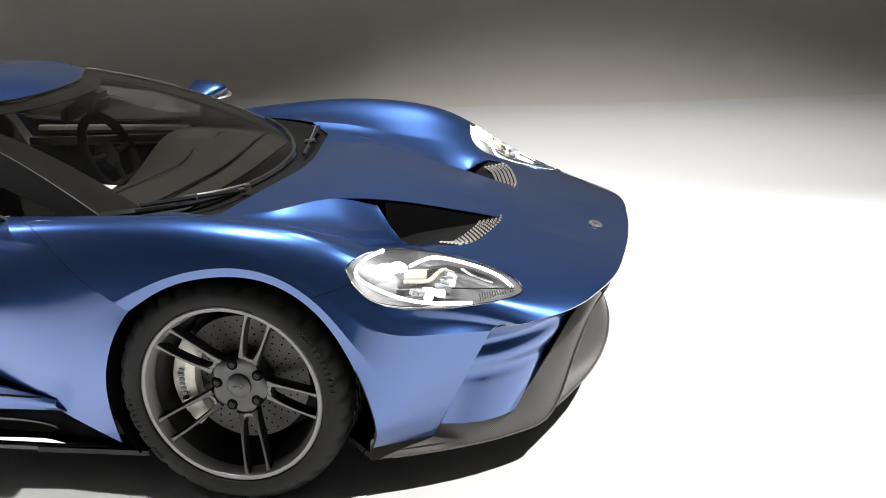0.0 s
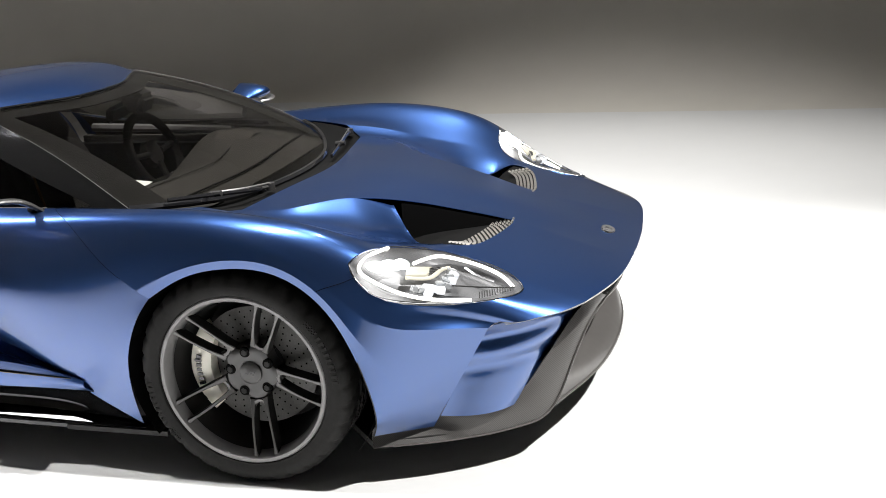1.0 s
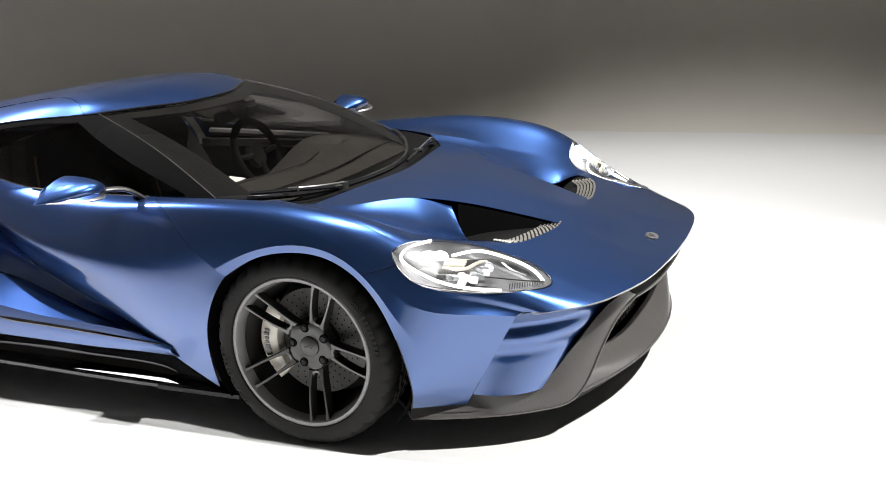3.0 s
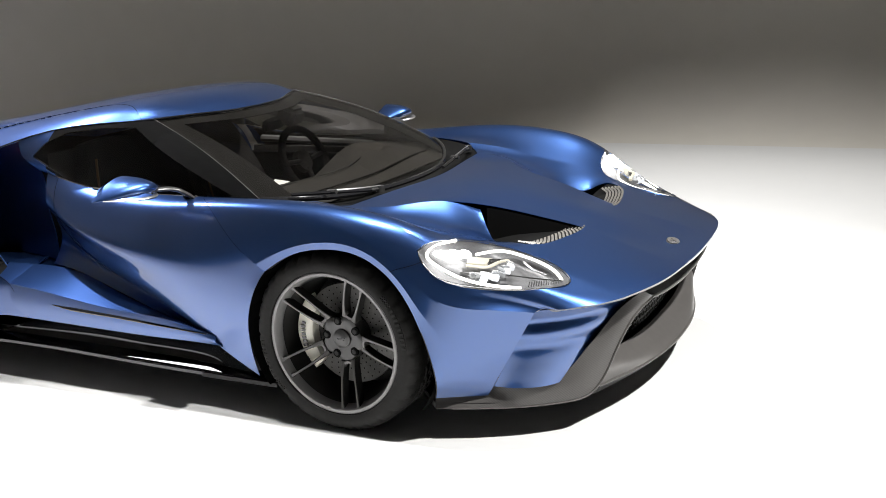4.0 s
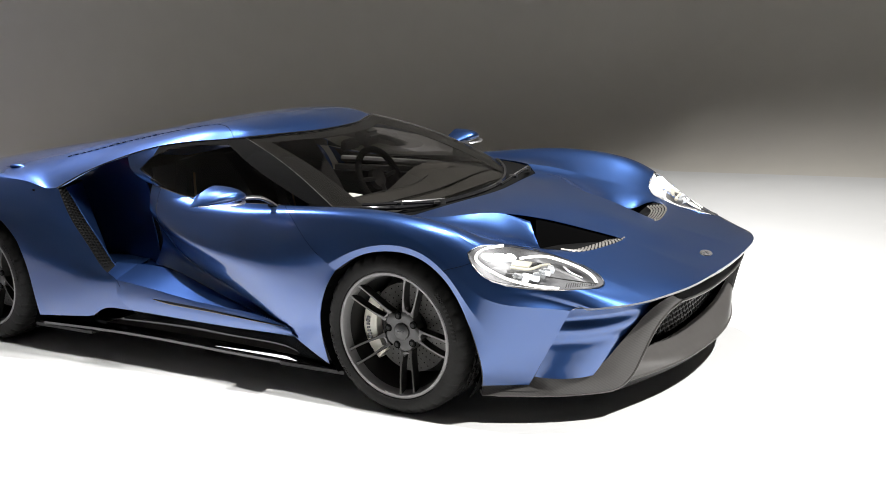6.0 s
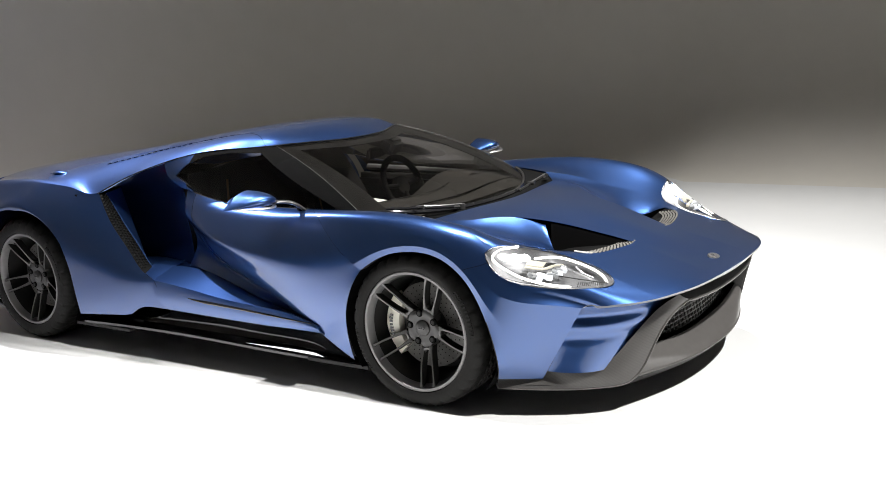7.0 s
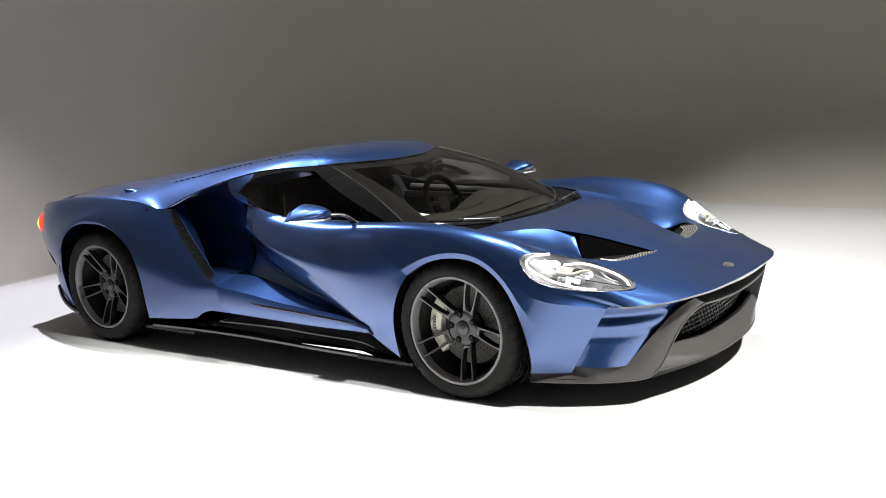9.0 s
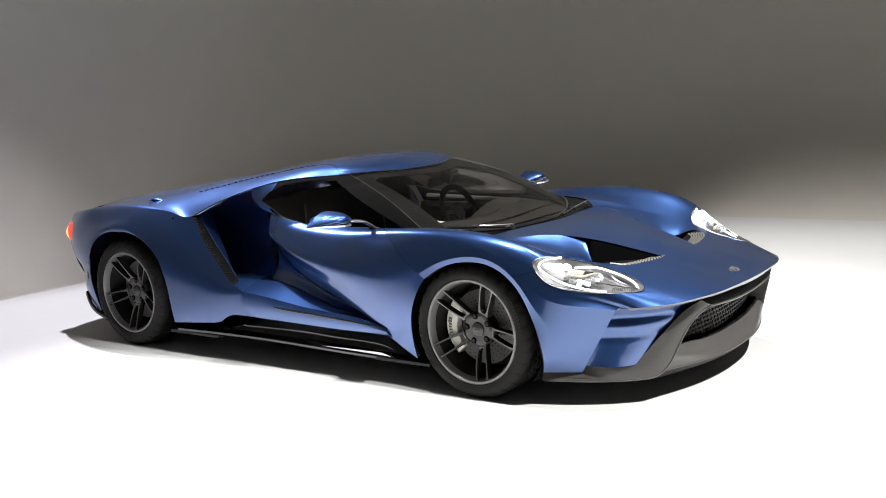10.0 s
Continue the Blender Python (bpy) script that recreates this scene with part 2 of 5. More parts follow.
def tube(points, radius, sides=8, closed=False, flat=1.0):
    """A rod along the points; flat squeezes it in height."""
    bm = bmesh.new()
    p = [Vector(q) for q in points]
    n, rings = len(p), []
    for i, q in enumerate(p):
        a, b = (p[i - 1], p[(i + 1) % n]) if closed else (p[max(i - 1, 0)], p[min(i + 1, n - 1)])
        t = (b - a).normalized()
        u = t.cross(Vector((0, 0, 1)))
        u = u.normalized() if u.length > 1e-4 else Vector((1, 0, 0))
        w = u.cross(t)
        r = radius[i] if isinstance(radius, (list, tuple)) else radius
        rings.append([bm.verts.new(q + (u * math.cos(k * math.tau / sides) + w * flat * math.sin(k * math.tau / sides)) * r) for k in range(sides)])
    for i in range(n if closed else n - 1):
        x, y = rings[i], rings[(i + 1) % n]
        for k in range(sides):
            bm.faces.new((x[k], x[(k + 1) % sides], y[(k + 1) % sides], y[k]))
    if not closed:
        bm.faces.new(rings[0][::-1])
        bm.faces.new(rings[-1])
    bmesh.ops.recalc_face_normals(bm, faces=bm.faces)
    return bm


def box(x0, x1, y0, y1, z0, z1):
    bm = bmesh.new()
    bmesh.ops.create_cube(bm, size=1)
    for v in bm.verts:
        v.co = Vector(((x0 + x1) / 2 + v.co.x * (x1 - x0), (y0 + y1) / 2 + v.co.y * (y1 - y0), (z0 + z1) / 2 + v.co.z * (z1 - z0)))
    return bm


def revolve(profile, n=72, closed=False):
    """Turns (y, radius) pairs about the y axis."""
    bm = bmesh.new()
    rings = [[bm.verts.new((r * math.sin(k * math.tau / n), y, r * math.cos(k * math.tau / n))) for k in range(n)] for y, r in profile]
    pairs = list(zip(rings, rings[1:])) + ([(rings[-1], rings[0])] if closed else [])
    for a, b in pairs:
        for k in range(n):
            bm.faces.new((a[k], a[(k + 1) % n], b[(k + 1) % n], b[k]))
    bmesh.ops.recalc_face_normals(bm, faces=bm.faces)
    return bm


def joined(pieces):
    bm = bmesh.new()
    for piece in pieces:
        me = bpy.data.meshes.new("piece")
        piece.to_mesh(me)
        bm.from_mesh(me)
        bpy.data.meshes.remove(me)
        piece.free()
    return bm


def moved(bm, m):
    bmesh.ops.transform(bm, matrix=m, verts=bm.verts)
    return bm


def mesh_thing(name, bm, mat, label, category, kind="", smooth=False, group=""):
    me = bpy.data.meshes.new(name)
    for f in bm.faces:
        f.smooth = smooth
    bm.to_mesh(me)
    bm.free()
    me.materials.append(mat)
    return tagged(new(name, me), label, category, group, kind)


# ---- the studio ----
def studio():
    mesh_thing("floor", box(-12, 12, -12, 12, -0.12, 0.0), FLOOR, "glossy white studio floor under the car", "floor", "structure")
    # a cyclorama: a tall wall that runs along the back, bends round a wide corner and meets the floor in a cove
    plan = [(12.0, 7.2), (6.0, 7.2), (1.5, 7.2)]
    plan += [(-1.2 - 4.0 * math.sin(a * math.pi / 24), 3.2 + 4.0 * math.cos(a * math.pi / 24)) for a in range(0, 13)]
    plan += [(-5.2, 2.0), (-5.2, -1.5), (-5.2, -5.0), (-5.2, -12.0)]
    bm, rings = bmesh.new(), []
    for i, (x, y) in enumerate(plan):
        a, b = plan[max(i - 1, 0)], plan[min(i + 1, len(plan) - 1)]
        t = Vector((b[0] - a[0], b[1] - a[1], 0)).normalized()
        inward = Vector((-t.y, t.x, 0))
        cove = 2.2 * max(0.01, min(1.0, (x + 4.6) / 3.5))
        ring = [Vector((x, y, -0.004)) + inward * cove * 1.0]
        for k in range(1, 15):
            q = (k / 14) ** 1.5 * math.pi / 2
            ring.append(Vector((x, y, -0.004)) + inward * cove * (1 - math.sin(q)) + Vector((0, 0, cove * (1 - math.cos(q)))))
        ring += [Vector((x, y, 3.0)), Vector((x, y, 7.0))]
        ring += [Vector((x, y, 7.0)) - inward * 0.1, Vector((x, y, 0.0)) - inward * 0.1]
        rings.append([bm.verts.new(v) for v in ring])
    for a, b in zip(rings, rings[1:]):
        for k in range(len(a) - 1):
            bm.faces.new((a[k], a[k + 1], b[k + 1], b[k]))
    bmesh.ops.recalc_face_normals(bm, faces=bm.faces)
    mesh_thing("backdrop", bm, WALL, "seamless grey-white cyclorama wall behind the car", "wall", "structure", True)
    # unseen ceiling and two walls, added for their bounce and reflections
    mesh_thing("ceiling", box(-12, 12, -12, 12, 7.0, 7.2), BOUNCE_GREY, "unseen grey ceiling added to reflect light onto the car", "ceiling", "structure")
    mesh_thing("wall_south", box(-12, 12, -12.2, -12, 0, 7), BOUNCE_GREY, "unseen grey wall added behind the camera to reflect light", "wall", "structure")
    mesh_thing("wall_east", box(12, 12.2, -12, 12, 0, 7), BOUNCE_GREY, "unseen grey wall added at the open side to reflect light", "wall", "structure")
    mesh_thing("floor_mark", box(-4.75, -4.67, -1.02, -0.82, 0.0, 0.006), MATT_WHITE, "small white tape mark on the floor", "tape", "structure")


studio()

# ---- the car: x ahead from the front axle, half-widths, z up ----
car = tagged(new("sports_car"), "low blue metallic sports car, headlamps lit, on a white floor", "car")

# lines of the front, from the windscreen (or the door) to the nose
CENTRE = [(-0.05, 0, 0.757), (0.08, 0, 0.750), (0.20, 0, 0.735), (0.33, 0, 0.711), (0.46, 0, 0.680), (0.60, 0, 0.642), (0.76, 0, 0.592), (0.93, 0, 0.535), (1.075, 0, 0.498)]
INNER = [(-0.08, 0.26, 0.757), (0.05, 0.24, 0.748), (0.17, 0.20, 0.735), (0.30, 0.16, 0.713), (0.43, 0.135, 0.683), (0.57, 0.12, 0.645), (0.725, 0.10, 0.601), (0.90, 0.115, 0.544), (1.073, 0.12, 0.498)]
RIDGE = [(-0.14, 0.57, 0.748), (-0.01, 0.545, 0.742), (0.117, 0.407, 0.738), (0.24, 0.315, 0.718), (0.382, 0.269, 0.690), (0.52, 0.232, 0.654), (0.668, 0.197, 0.613), (0.86, 0.215, 0.5575), (1.064, 0.23, 0.498)]
CHANNEL = [(-0.18, 0.620, 0.757), (-0.01, 0.605, 0.732), (0.125, 0.54, 0.706), (0.245, 0.48, 0.675), (0.365, 0.45, 0.642), (0.51, 0.42, 0.641), (0.66, 0.42, 0.604), (0.85, 0.44, 0.550), (1.035, 0.45, 0.497)]
EDGE = [(-0.235, 0.665, 0.782), (-0.02, 0.675, 0.754), (0.12, 0.662, 0.722), (0.25, 0.656, 0.699), (0.38, 0.648, 0.675), (0.50, 0.630, 0.643), (0.64, 0.615, 0.598), (0.81, 0.635, 0.545), (0.965, 0.625, 0.490)]
INWARD = [(-0.42, 0.735, 0.790), (-0.17, 0.785, 0.796), (0.02, 0.785, 0.782), (0.16, 0.79, 0.767), (0.29, 0.795, 0.742), (0.42, 0.785, 0.694), (0.58, 0.740, 0.617), (0.745, 0.735, 0.552), (0.905, 0.703, 0.486)]
CREST = [(-0.686, 0.790, 0.808), (-0.36, 0.885, 0.832), (-0.12, 0.915, 0.832), (0.06, 0.920, 0.816), (0.23, 0.925, 0.783), (0.365, 0.933, 0.722), (0.53, 0.865, 0.627), (0.69, 0.80, 0.553), (0.84, 0.757, 0.484)]
OUTWARD = [(-0.57, 0.900, 0.802), (-0.28, 0.946, 0.812), (-0.08, 0.956, 0.808), (0.09, 0.958, 0.793), (0.25, 0.960, 0.746), (0.39, 0.957, 0.664), (0.526, 0.898, 0.580), (0.652, 0.831, 0.530), (0.775, 0.790, 0.481)]
SHOULDER = [(-0.465, 0.953, 0.742), (-0.23, 0.972, 0.766), (-0.05, 0.976, 0.780), (0.10, 0.977, 0.768), (0.26, 0.977, 0.708), (0.395, 0.970, 0.610), (0.499, 0.921, 0.556), (0.615, 0.853, 0.515), (0.731, 0.798, 0.481)]
FLANK = [(-0.345, 0.983, 0.655), (-0.19, 0.985, 0.728), (-0.032, 0.986, 0.755), (0.125, 0.987, 0.743), (0.275, 0.987, 0.672), (0.380, 0.985, 0.562), (0.475, 0.955, 0.515), (0.595, 0.885, 0.493), (0.712, 0.815, 0.471)]
PANEL = [(-0.298, 0.992, 0.617), (-0.147, 0.995, 0.686), (0.003, 0.996, 0.718), (0.156, 0.996, 0.702), (0.293, 0.996, 0.609), (0.375, 0.996, 0.500), (0.460, 0.957, 0.370), (0.516, 0.894, 0.258), (0.536, 0.842, 0.160)]
ARCH = [(-0.262, 0.990, 0.592), (-0.137, 0.991, 0.662), (0.003, 0.991, 0.692), (0.146, 0.991, 0.678), (0.277, 0.991, 0.590), (0.357, 0.992, 0.456), (0.400, 0.990, 0.316), (0.405, 0.977, 0.230), (0.384, 0.950, 0.172)]

BELT = [(-0.686, 0.790, 0.808), (-0.92, 0.772, 0.803), (-1.15, 0.756, 0.800), (-1.36, 0.736, 0.811), (-1.50, 0.718, 0.832), (-1.62, 0.700, 0.856)]
DOOR_TOP = [(-0.57, 0.900, 0.802), (-0.86, 0.860, 0.773), (-1.12, 0.823, 0.768), (-1.34, 0.795, 0.775), (-1.485, 0.765, 0.790), (-1.61, 0.728, 0.808)]
DOOR_UP = [(-0.465, 0.953, 0.742), (-0.80, 0.915, 0.708), (-1.08, 0.872, 0.708), (-1.32, 0.834, 0.718), (-1.47, 0.798, 0.737), (-1.60, 0.750, 0.757)]
DOOR_MID = [(-0.345, 0.983, 0.655), (-0.68, 0.960, 0.606), (-1.00, 0.918, 0.628), (-1.27, 0.870, 0.655), (-1.44, 0.822, 0.685), (-1.585, 0.761, 0.722)]
DOOR_LOW = [(-0.262, 0.990, 0.592), (-0.56, 0.973, 0.505), (-0.86, 0.932, 0.516), (-1.13, 0.884, 0.565), (-1.36, 0.830, 0.628), (-1.57, 0.757, 0.695)]
DOOR_SKIRT = [(-0.352, 0.984, 0.430), (-0.52, 0.970, 0.400), (-0.76, 0.938, 0.428), (-1.05, 0.888, 0.500), (-1.32, 0.830, 0.578), (-1.557, 0.756, 0.680)]
DOOR_HEM = [(-0.388, 0.930, 0.150), (-0.520, 0.946, 0.236), (-0.70, 0.937, 0.340), (-1.00, 0.884, 0.446), (-1.30, 0.826, 0.533), (-1.545, 0.755, 0.664)]
BLADE_IN = [(-0.57, 0.953, 0.303), (-0.783, 0.944, 0.350), (-0.975, 0.900, 0.377), (-1.195, 0.850, 0.414), (-1.414, 0.810, 0.456), (-1.74, 0.785, 0.462)]
BLADE_OUT = [(-0.56, 0.957, 0.299), (-0.767, 0.962, 0.345), (-0.957, 0.968, 0.361), (-1.154, 0.974, 0.377), (-1.388, 0.980, 0.408), (-1.632, 0.986, 0.434)]
BLADE_LOW = [(-0.535, 0.952, 0.262), (-0.70, 0.960, 0.268), (-0.886, 0.964, 0.268), (-1.169, 0.972, 0.275), (-1.38, 0.977, 0.281), (-1.55, 0.982, 0.286)]


def flip(points):
    return [(x, -y, z) for x, y, z in points]


# lamp and vent outlines on the right-hand side
LAMP = side([(0.356, 0.948, 0.700), (0.366, 0.957, 0.676), (0.386, 0.960, 0.648), (0.419, 0.956, 0.616), (0.456, 0.945, 0.598), (0.503, 0.923, 0.583), (0.555, 0.893, 0.570), (0.617, 0.853, 0.557), (0.680, 0.812, 0.548),
             (0.743, 0.762, 0.543), (0.780, 0.718, 0.541), (0.790, 0.683, 0.544), (0.776, 0.650, 0.553), (0.735, 0.618, 0.569), (0.676, 0.598, 0.588), (0.600, 0.590, 0.607), (0.535, 0.602, 0.627), (0.481, 0.630, 0.647),
             (0.439, 0.685, 0.669), (0.411, 0.770, 0.693), (0.392, 0.868, 0.714), (0.370, 0.928, 0.714)])
LAMP_WAY = (0.35, -0.45, 0.82)
VENT = side([(0.645, 0.14, 0), (0.668, 0.182, 0), (0.670, 0.225, 0), (0.657, 0.308, 0), (0.633, 0.413, 0), (0.604, 0.488, 0), (0.568, 0.526, 0), (0.520, 0.538, 0), (0.450, 0.493, 0), (0.395, 0.43, 0), (0.278, 0.30, 0), (0.14, 0.14, 0)])


ALONG = [14, 12, 12, 12, 12, 12, 14, 16, 14][:8]
DOOR_ALONG = [10, 10, 14, 16, 18]


def full(door, wing):
    """A line that runs from the door's rear to the nose."""
    return side(door[:0:-1] + wing)


def scooped(grid):
    """Rolls the skin between bonnet and wing down into the vent behind its rear edge."""
    lip = np.array([p[:2] for p in VENT[8:11]])
    for row in grid:
        for p in row:
            if -0.66 < p[1] < -0.2 and p[0] < 0.66:
                gap = 9.0
                for u, v in zip(lip, lip[1:]):
                    f = np.clip((p[:2] - u) @ (v - u) / ((v - u) @ (v - u)), 0, 1)
                    gap = min(gap, np.linalg.norm(p[:2] - u - (v - u) * f))
                across = math.sin(math.pi * np.clip((-p[1] - 0.24) / 0.38, 0, 1)) ** 0.7
                p[2] -= 0.038 * max(0.0, 1 - gap / 0.15) ** 2 * across
    return grid


def skin():
    """The door's and the wing's skin as one smooth shell: returns the wing's, the door's and the hood's grids."""
    names = [full(BELT, CREST), full(DOOR_TOP, OUTWARD), full(DOOR_UP, SHOULDER), full(DOOR_MID, FLANK)]
    outer = strands(names, DOOR_ALONG + ALONG, 400.0)
    split = sum(DOOR_ALONG)
    inner = np.concatenate([strands([side(RIDGE), side(CHANNEL)], ALONG), strands([side(EDGE), side(INWARD)], ALONG, 60.0)])
    low = strands([side(PANEL), side(ARCH)], ALONG, 3.0)
    lines = np.vstack([inner, outer[:, split:], [(outer[3, split:] + low[0]) / 2], low])
    steps = [10, 12, 10, 12, 10, 10, 10, 6, 6, 8]
    # a crease at the bonnet's edge and one along the flange of the wheel arch
    wing = weave(lines, steps, (2, 9))
    # towards the nose the lower panel leaves the upper skin in a corner
    cornered = weave(lines, steps, (2, 7, 9))
    f = np.clip((np.arange(wing.shape[1]) - 46) / 12, 0, 1)[None, :, None]
    wing = wing * (1 - f) + cornered * f
    rest = strands([side(r[::-1]) for r in (DOOR_LOW, DOOR_SKIRT, DOOR_HEM)], DOOR_ALONG, 60.0)
    door = weave(np.vstack([outer[:, :split + 1], rest]), [10, 10, 10, 12, 10, 10])
    # the door's front edge is an arc round the wheel
    rim, old = np.array(side([DOOR_LOW[0], DOOR_HEM[0]])), door[42:, -1].copy()
    turn = [math.atan2(p[2] - 0.34, p[0]) % math.tau for p in rim]
    far = [math.hypot(p[0], p[2] - 0.34) for p in rim]
    q = np.linspace(0, 1, len(old))
    bow = np.stack([(far[0] + (far[1] - far[0]) * q ** 3) * np.cos(turn[0] + (turn[1] - turn[0]) * q), old[:, 1], 0.34 + (far[0] + (far[1] - far[0]) * q ** 3) * np.sin(turn[0] + (turn[1] - turn[0]) * q)], 1)
    for c in range(16):
        door[42:, -1 - c] += (bow - old) * (1 - c / 16) ** 2
    # iron the door and the wing in one sweep
    top = sum(steps[:4])
    was = wing[top + 30].copy()
    for k in range(31):
        row = faired(np.vstack([door[k, :-1], wing[top + k]]), 500.0)
        door[k], wing[top + k] = row[:split + 1], row[split:]
    for k in range(31, door.shape[0]):
        door[k] = faired(door[k], 200.0)
    for c in range(1, door.shape[1] - 1):
        door[20:, c] = faired(door[20:, c], 20.0 * min(1.0, (door.shape[1] - 1 - c) / 20))
    for k in range(1, 12):
        wing[top + 30 + k] += (wing[top + 30] - was) * (1 - k / 12)
    for k in range(top + 31, top + 43):
        wing[k] = faired(wing[k], 30.0)
    half = strands([side(CENTRE), side(INNER), side(RIDGE)], ALONG)
    mid = weave(np.vstack([half[::-1] * [1, -1, 1], half[1:]]), [14, 14, 14, 14])
    return scooped(wing), door, mid


WING_GRID, DOOR_GRID, HOOD_GRID = skin()


def front_end():
    wing_grid, hood_grid = WING_GRID, HOOD_GRID
    wing = sheet(wing_grid, (0, -1, 1))
    lip_grid = wing_grid
    glass = cut(wing, LAMP, LAMP_WAY)
    pocket = cut(wing, VENT, (0, 0, 1))
    other = mirrored(wing)
    body = joined([wing, other, sheet(hood_grid, (0, 0, 1))])
    bmesh.ops.remove_doubles(body, verts=body.verts, dist=2e-4)
    part("bonnet", body, BLUE, car, "blue metallic clamshell bonnet and front wings round the wheel arches", 0.002, angle=15)
    # lamp bowl: the same skin set back
    bowl = glass.copy()
    mid = sum((v.co for v in bowl.verts), Vector()) / len(bowl.verts)
    rim = {v for v in bowl.verts if v.is_boundary}
    for v in bowl.verts:
        d = min((v.co - r.co).length for r in rim) if v not in rim else 0
        v.co -= Vector(LAMP_WAY).normalized() * (0.004 + min(d, 0.05) * 0.9)
    for sgn, b, g in ((1, bowl, glass), (-1, mirrored(bowl), mirrored(glass))):
        lamp = part("headlamp", b, LAMP_DARK, car, "lit headlamp with clear cover and white light tube", 0.003)
        headlamp_inside(lamp, sgn)
        lens = part("lens", g, LENS, lamp, "clear polycarbonate lamp cover", 0.0)
        lens.visible_shadow = False
    # vent: a dark pocket that falls from its outer edge, covered by a steel mesh
    rim = [Vector((p.x, p.y, 0)) for p in map(Vector, VENT[1:8])]
    def fall(x, y):
        q = Vector((x, y, 0))
        best = 9
        for a, b in zip(rim, rim[1:]):
            f = max(0, min(1, (q - a).dot(b - a) / (b - a).length_squared))
            best = min(best, (q - a - (b - a) * f).length)
        return best
    for v in pocket.verts:
        v.co.z -= 0.006 + 0.36 * fall(v.co.x, v.co.y)
    pocket.verts.ensure_lookup_table()
    spots = np.array([v.co[:] for v in pocket.verts])
    studs = []
    edge = spline([(p.x, p.y, float(spots[np.hypot(spots[:, 0] - p.x, spots[:, 1] - p.y).argmin(), 2]) + 0.008) for p in map(Vector, VENT[1:7])], 16)
    for a, b in zip(edge, edge[1:]):
        along = Vector(b - a).normalized()
        inward = Vector((0, 0, 1)).cross(along).normalized()
        if inward.dot(Vector((0.5, -0.2, 0)) - Vector(a)) < 0:
            inward = -inward
        for k in range(6):
            spot_at = Vector(a) + inward * (0.005 + 0.0135 * k) + along * 0.005 * k - Vector((0, 0, 0.001 + 0.0016 * k))
            block = box(-0.0068, 0.0068, -0.0040, 0.0040, -0.0030, 0.0030)
            studs.append(moved(block, Matrix.Translation(spot_at) @ Matrix((along, inward, Vector((0, 0, 1)))).transposed().to_4x4() @ pose(0, 0, 0, -38)))
    both_sides("vent_pocket", pocket, DEEP_BLACK, car, "dark pocket of the bonnet vent", 0.004)
    both_sides("vent_mesh", joined(studs), STEEL, car, "pale woven steel mesh in the bonnet vent", smooth=False, kind="stuff")
    inner = [p for p in spline(side(RIDGE), 60) if 0.30 < p[0] < 0.65]
    inner = [(x, y, z - 0.010) for x, y, z in inner]
    foot = [(x, y - 0.006, z - 0.12) for x, y, z in inner]
    both_sides("vent_wall", sheet(np.array([inner, foot]), (0, -1, 0)), DEEP_BLACK, car, "black inner wall of the bonnet vent")
    # pale return under the leading edge, and shut lines
    stop = 82
    while wing_grid[stop][-1][0] < 0.715:
        stop -= 1
    half = np.vstack([wing_grid[:stop + 1, -1][::-1], hood_grid[len(hood_grid) // 2:, -1][::-1]])
    other = half[::-1] * [1, -1, 1]
    top = np.vstack([half, other[1:]])
    slim = np.clip(0.08 + 1.6 * (np.arange(len(top)) / (len(top) - 1)), 0, 1)
    slim = np.minimum(slim, slim[::-1])[:, None]
    under = top - [0.018, 0, 0.026] * slim
    under[:, 1] *= 0.985
    deep = top - [0.085, 0, 0.036]
    deep[:, 1] *= 0.955
    part("nose_lip", sheet(np.array([top, (top + under) / 2 + [0.004, 0, 0], under, deep]), (1, 0, -1)), NOSE_GREY, car, "pale underside of the bonnet's leading edge", 0.003)
    arch = lip_grid[-1]
    inside = arch * [1, 0.955, 1]
    both_sides("arch_return", sheet(np.array([arch, inside]), (0, 0, -1)), SATIN_BLACK, car, "black return inside the wheel arch", 0.003)
    flat = wing_grid.reshape(-1, 3)
    ends = np.array(side([(0.375, 0.957, 0.665), (0.272, 1.002, 0.635)]))
    seam = spline([flat[np.linalg.norm(flat - (ends[0] * (1 - f) + ends[1] * f), axis=1).argmin()] for f in (0, 0.35, 0.7, 1)], 20)
    both_sides("shut_line", tube([p + [0, -0.0004, 0.0004] for p in seam], 0.0009, 5), DEEP_BLACK, car, "thin dark shut line across the wing")


NOSE_GREY = material("pale_grey_underside", (0.24, 0.24, 0.25), 0.4, 0.2, 0.2)
LAMP_DARK = material("lamp_housing", (0.075, 0.075, 0.078), 0.45, 0.2, grain=0.1, scale=60)


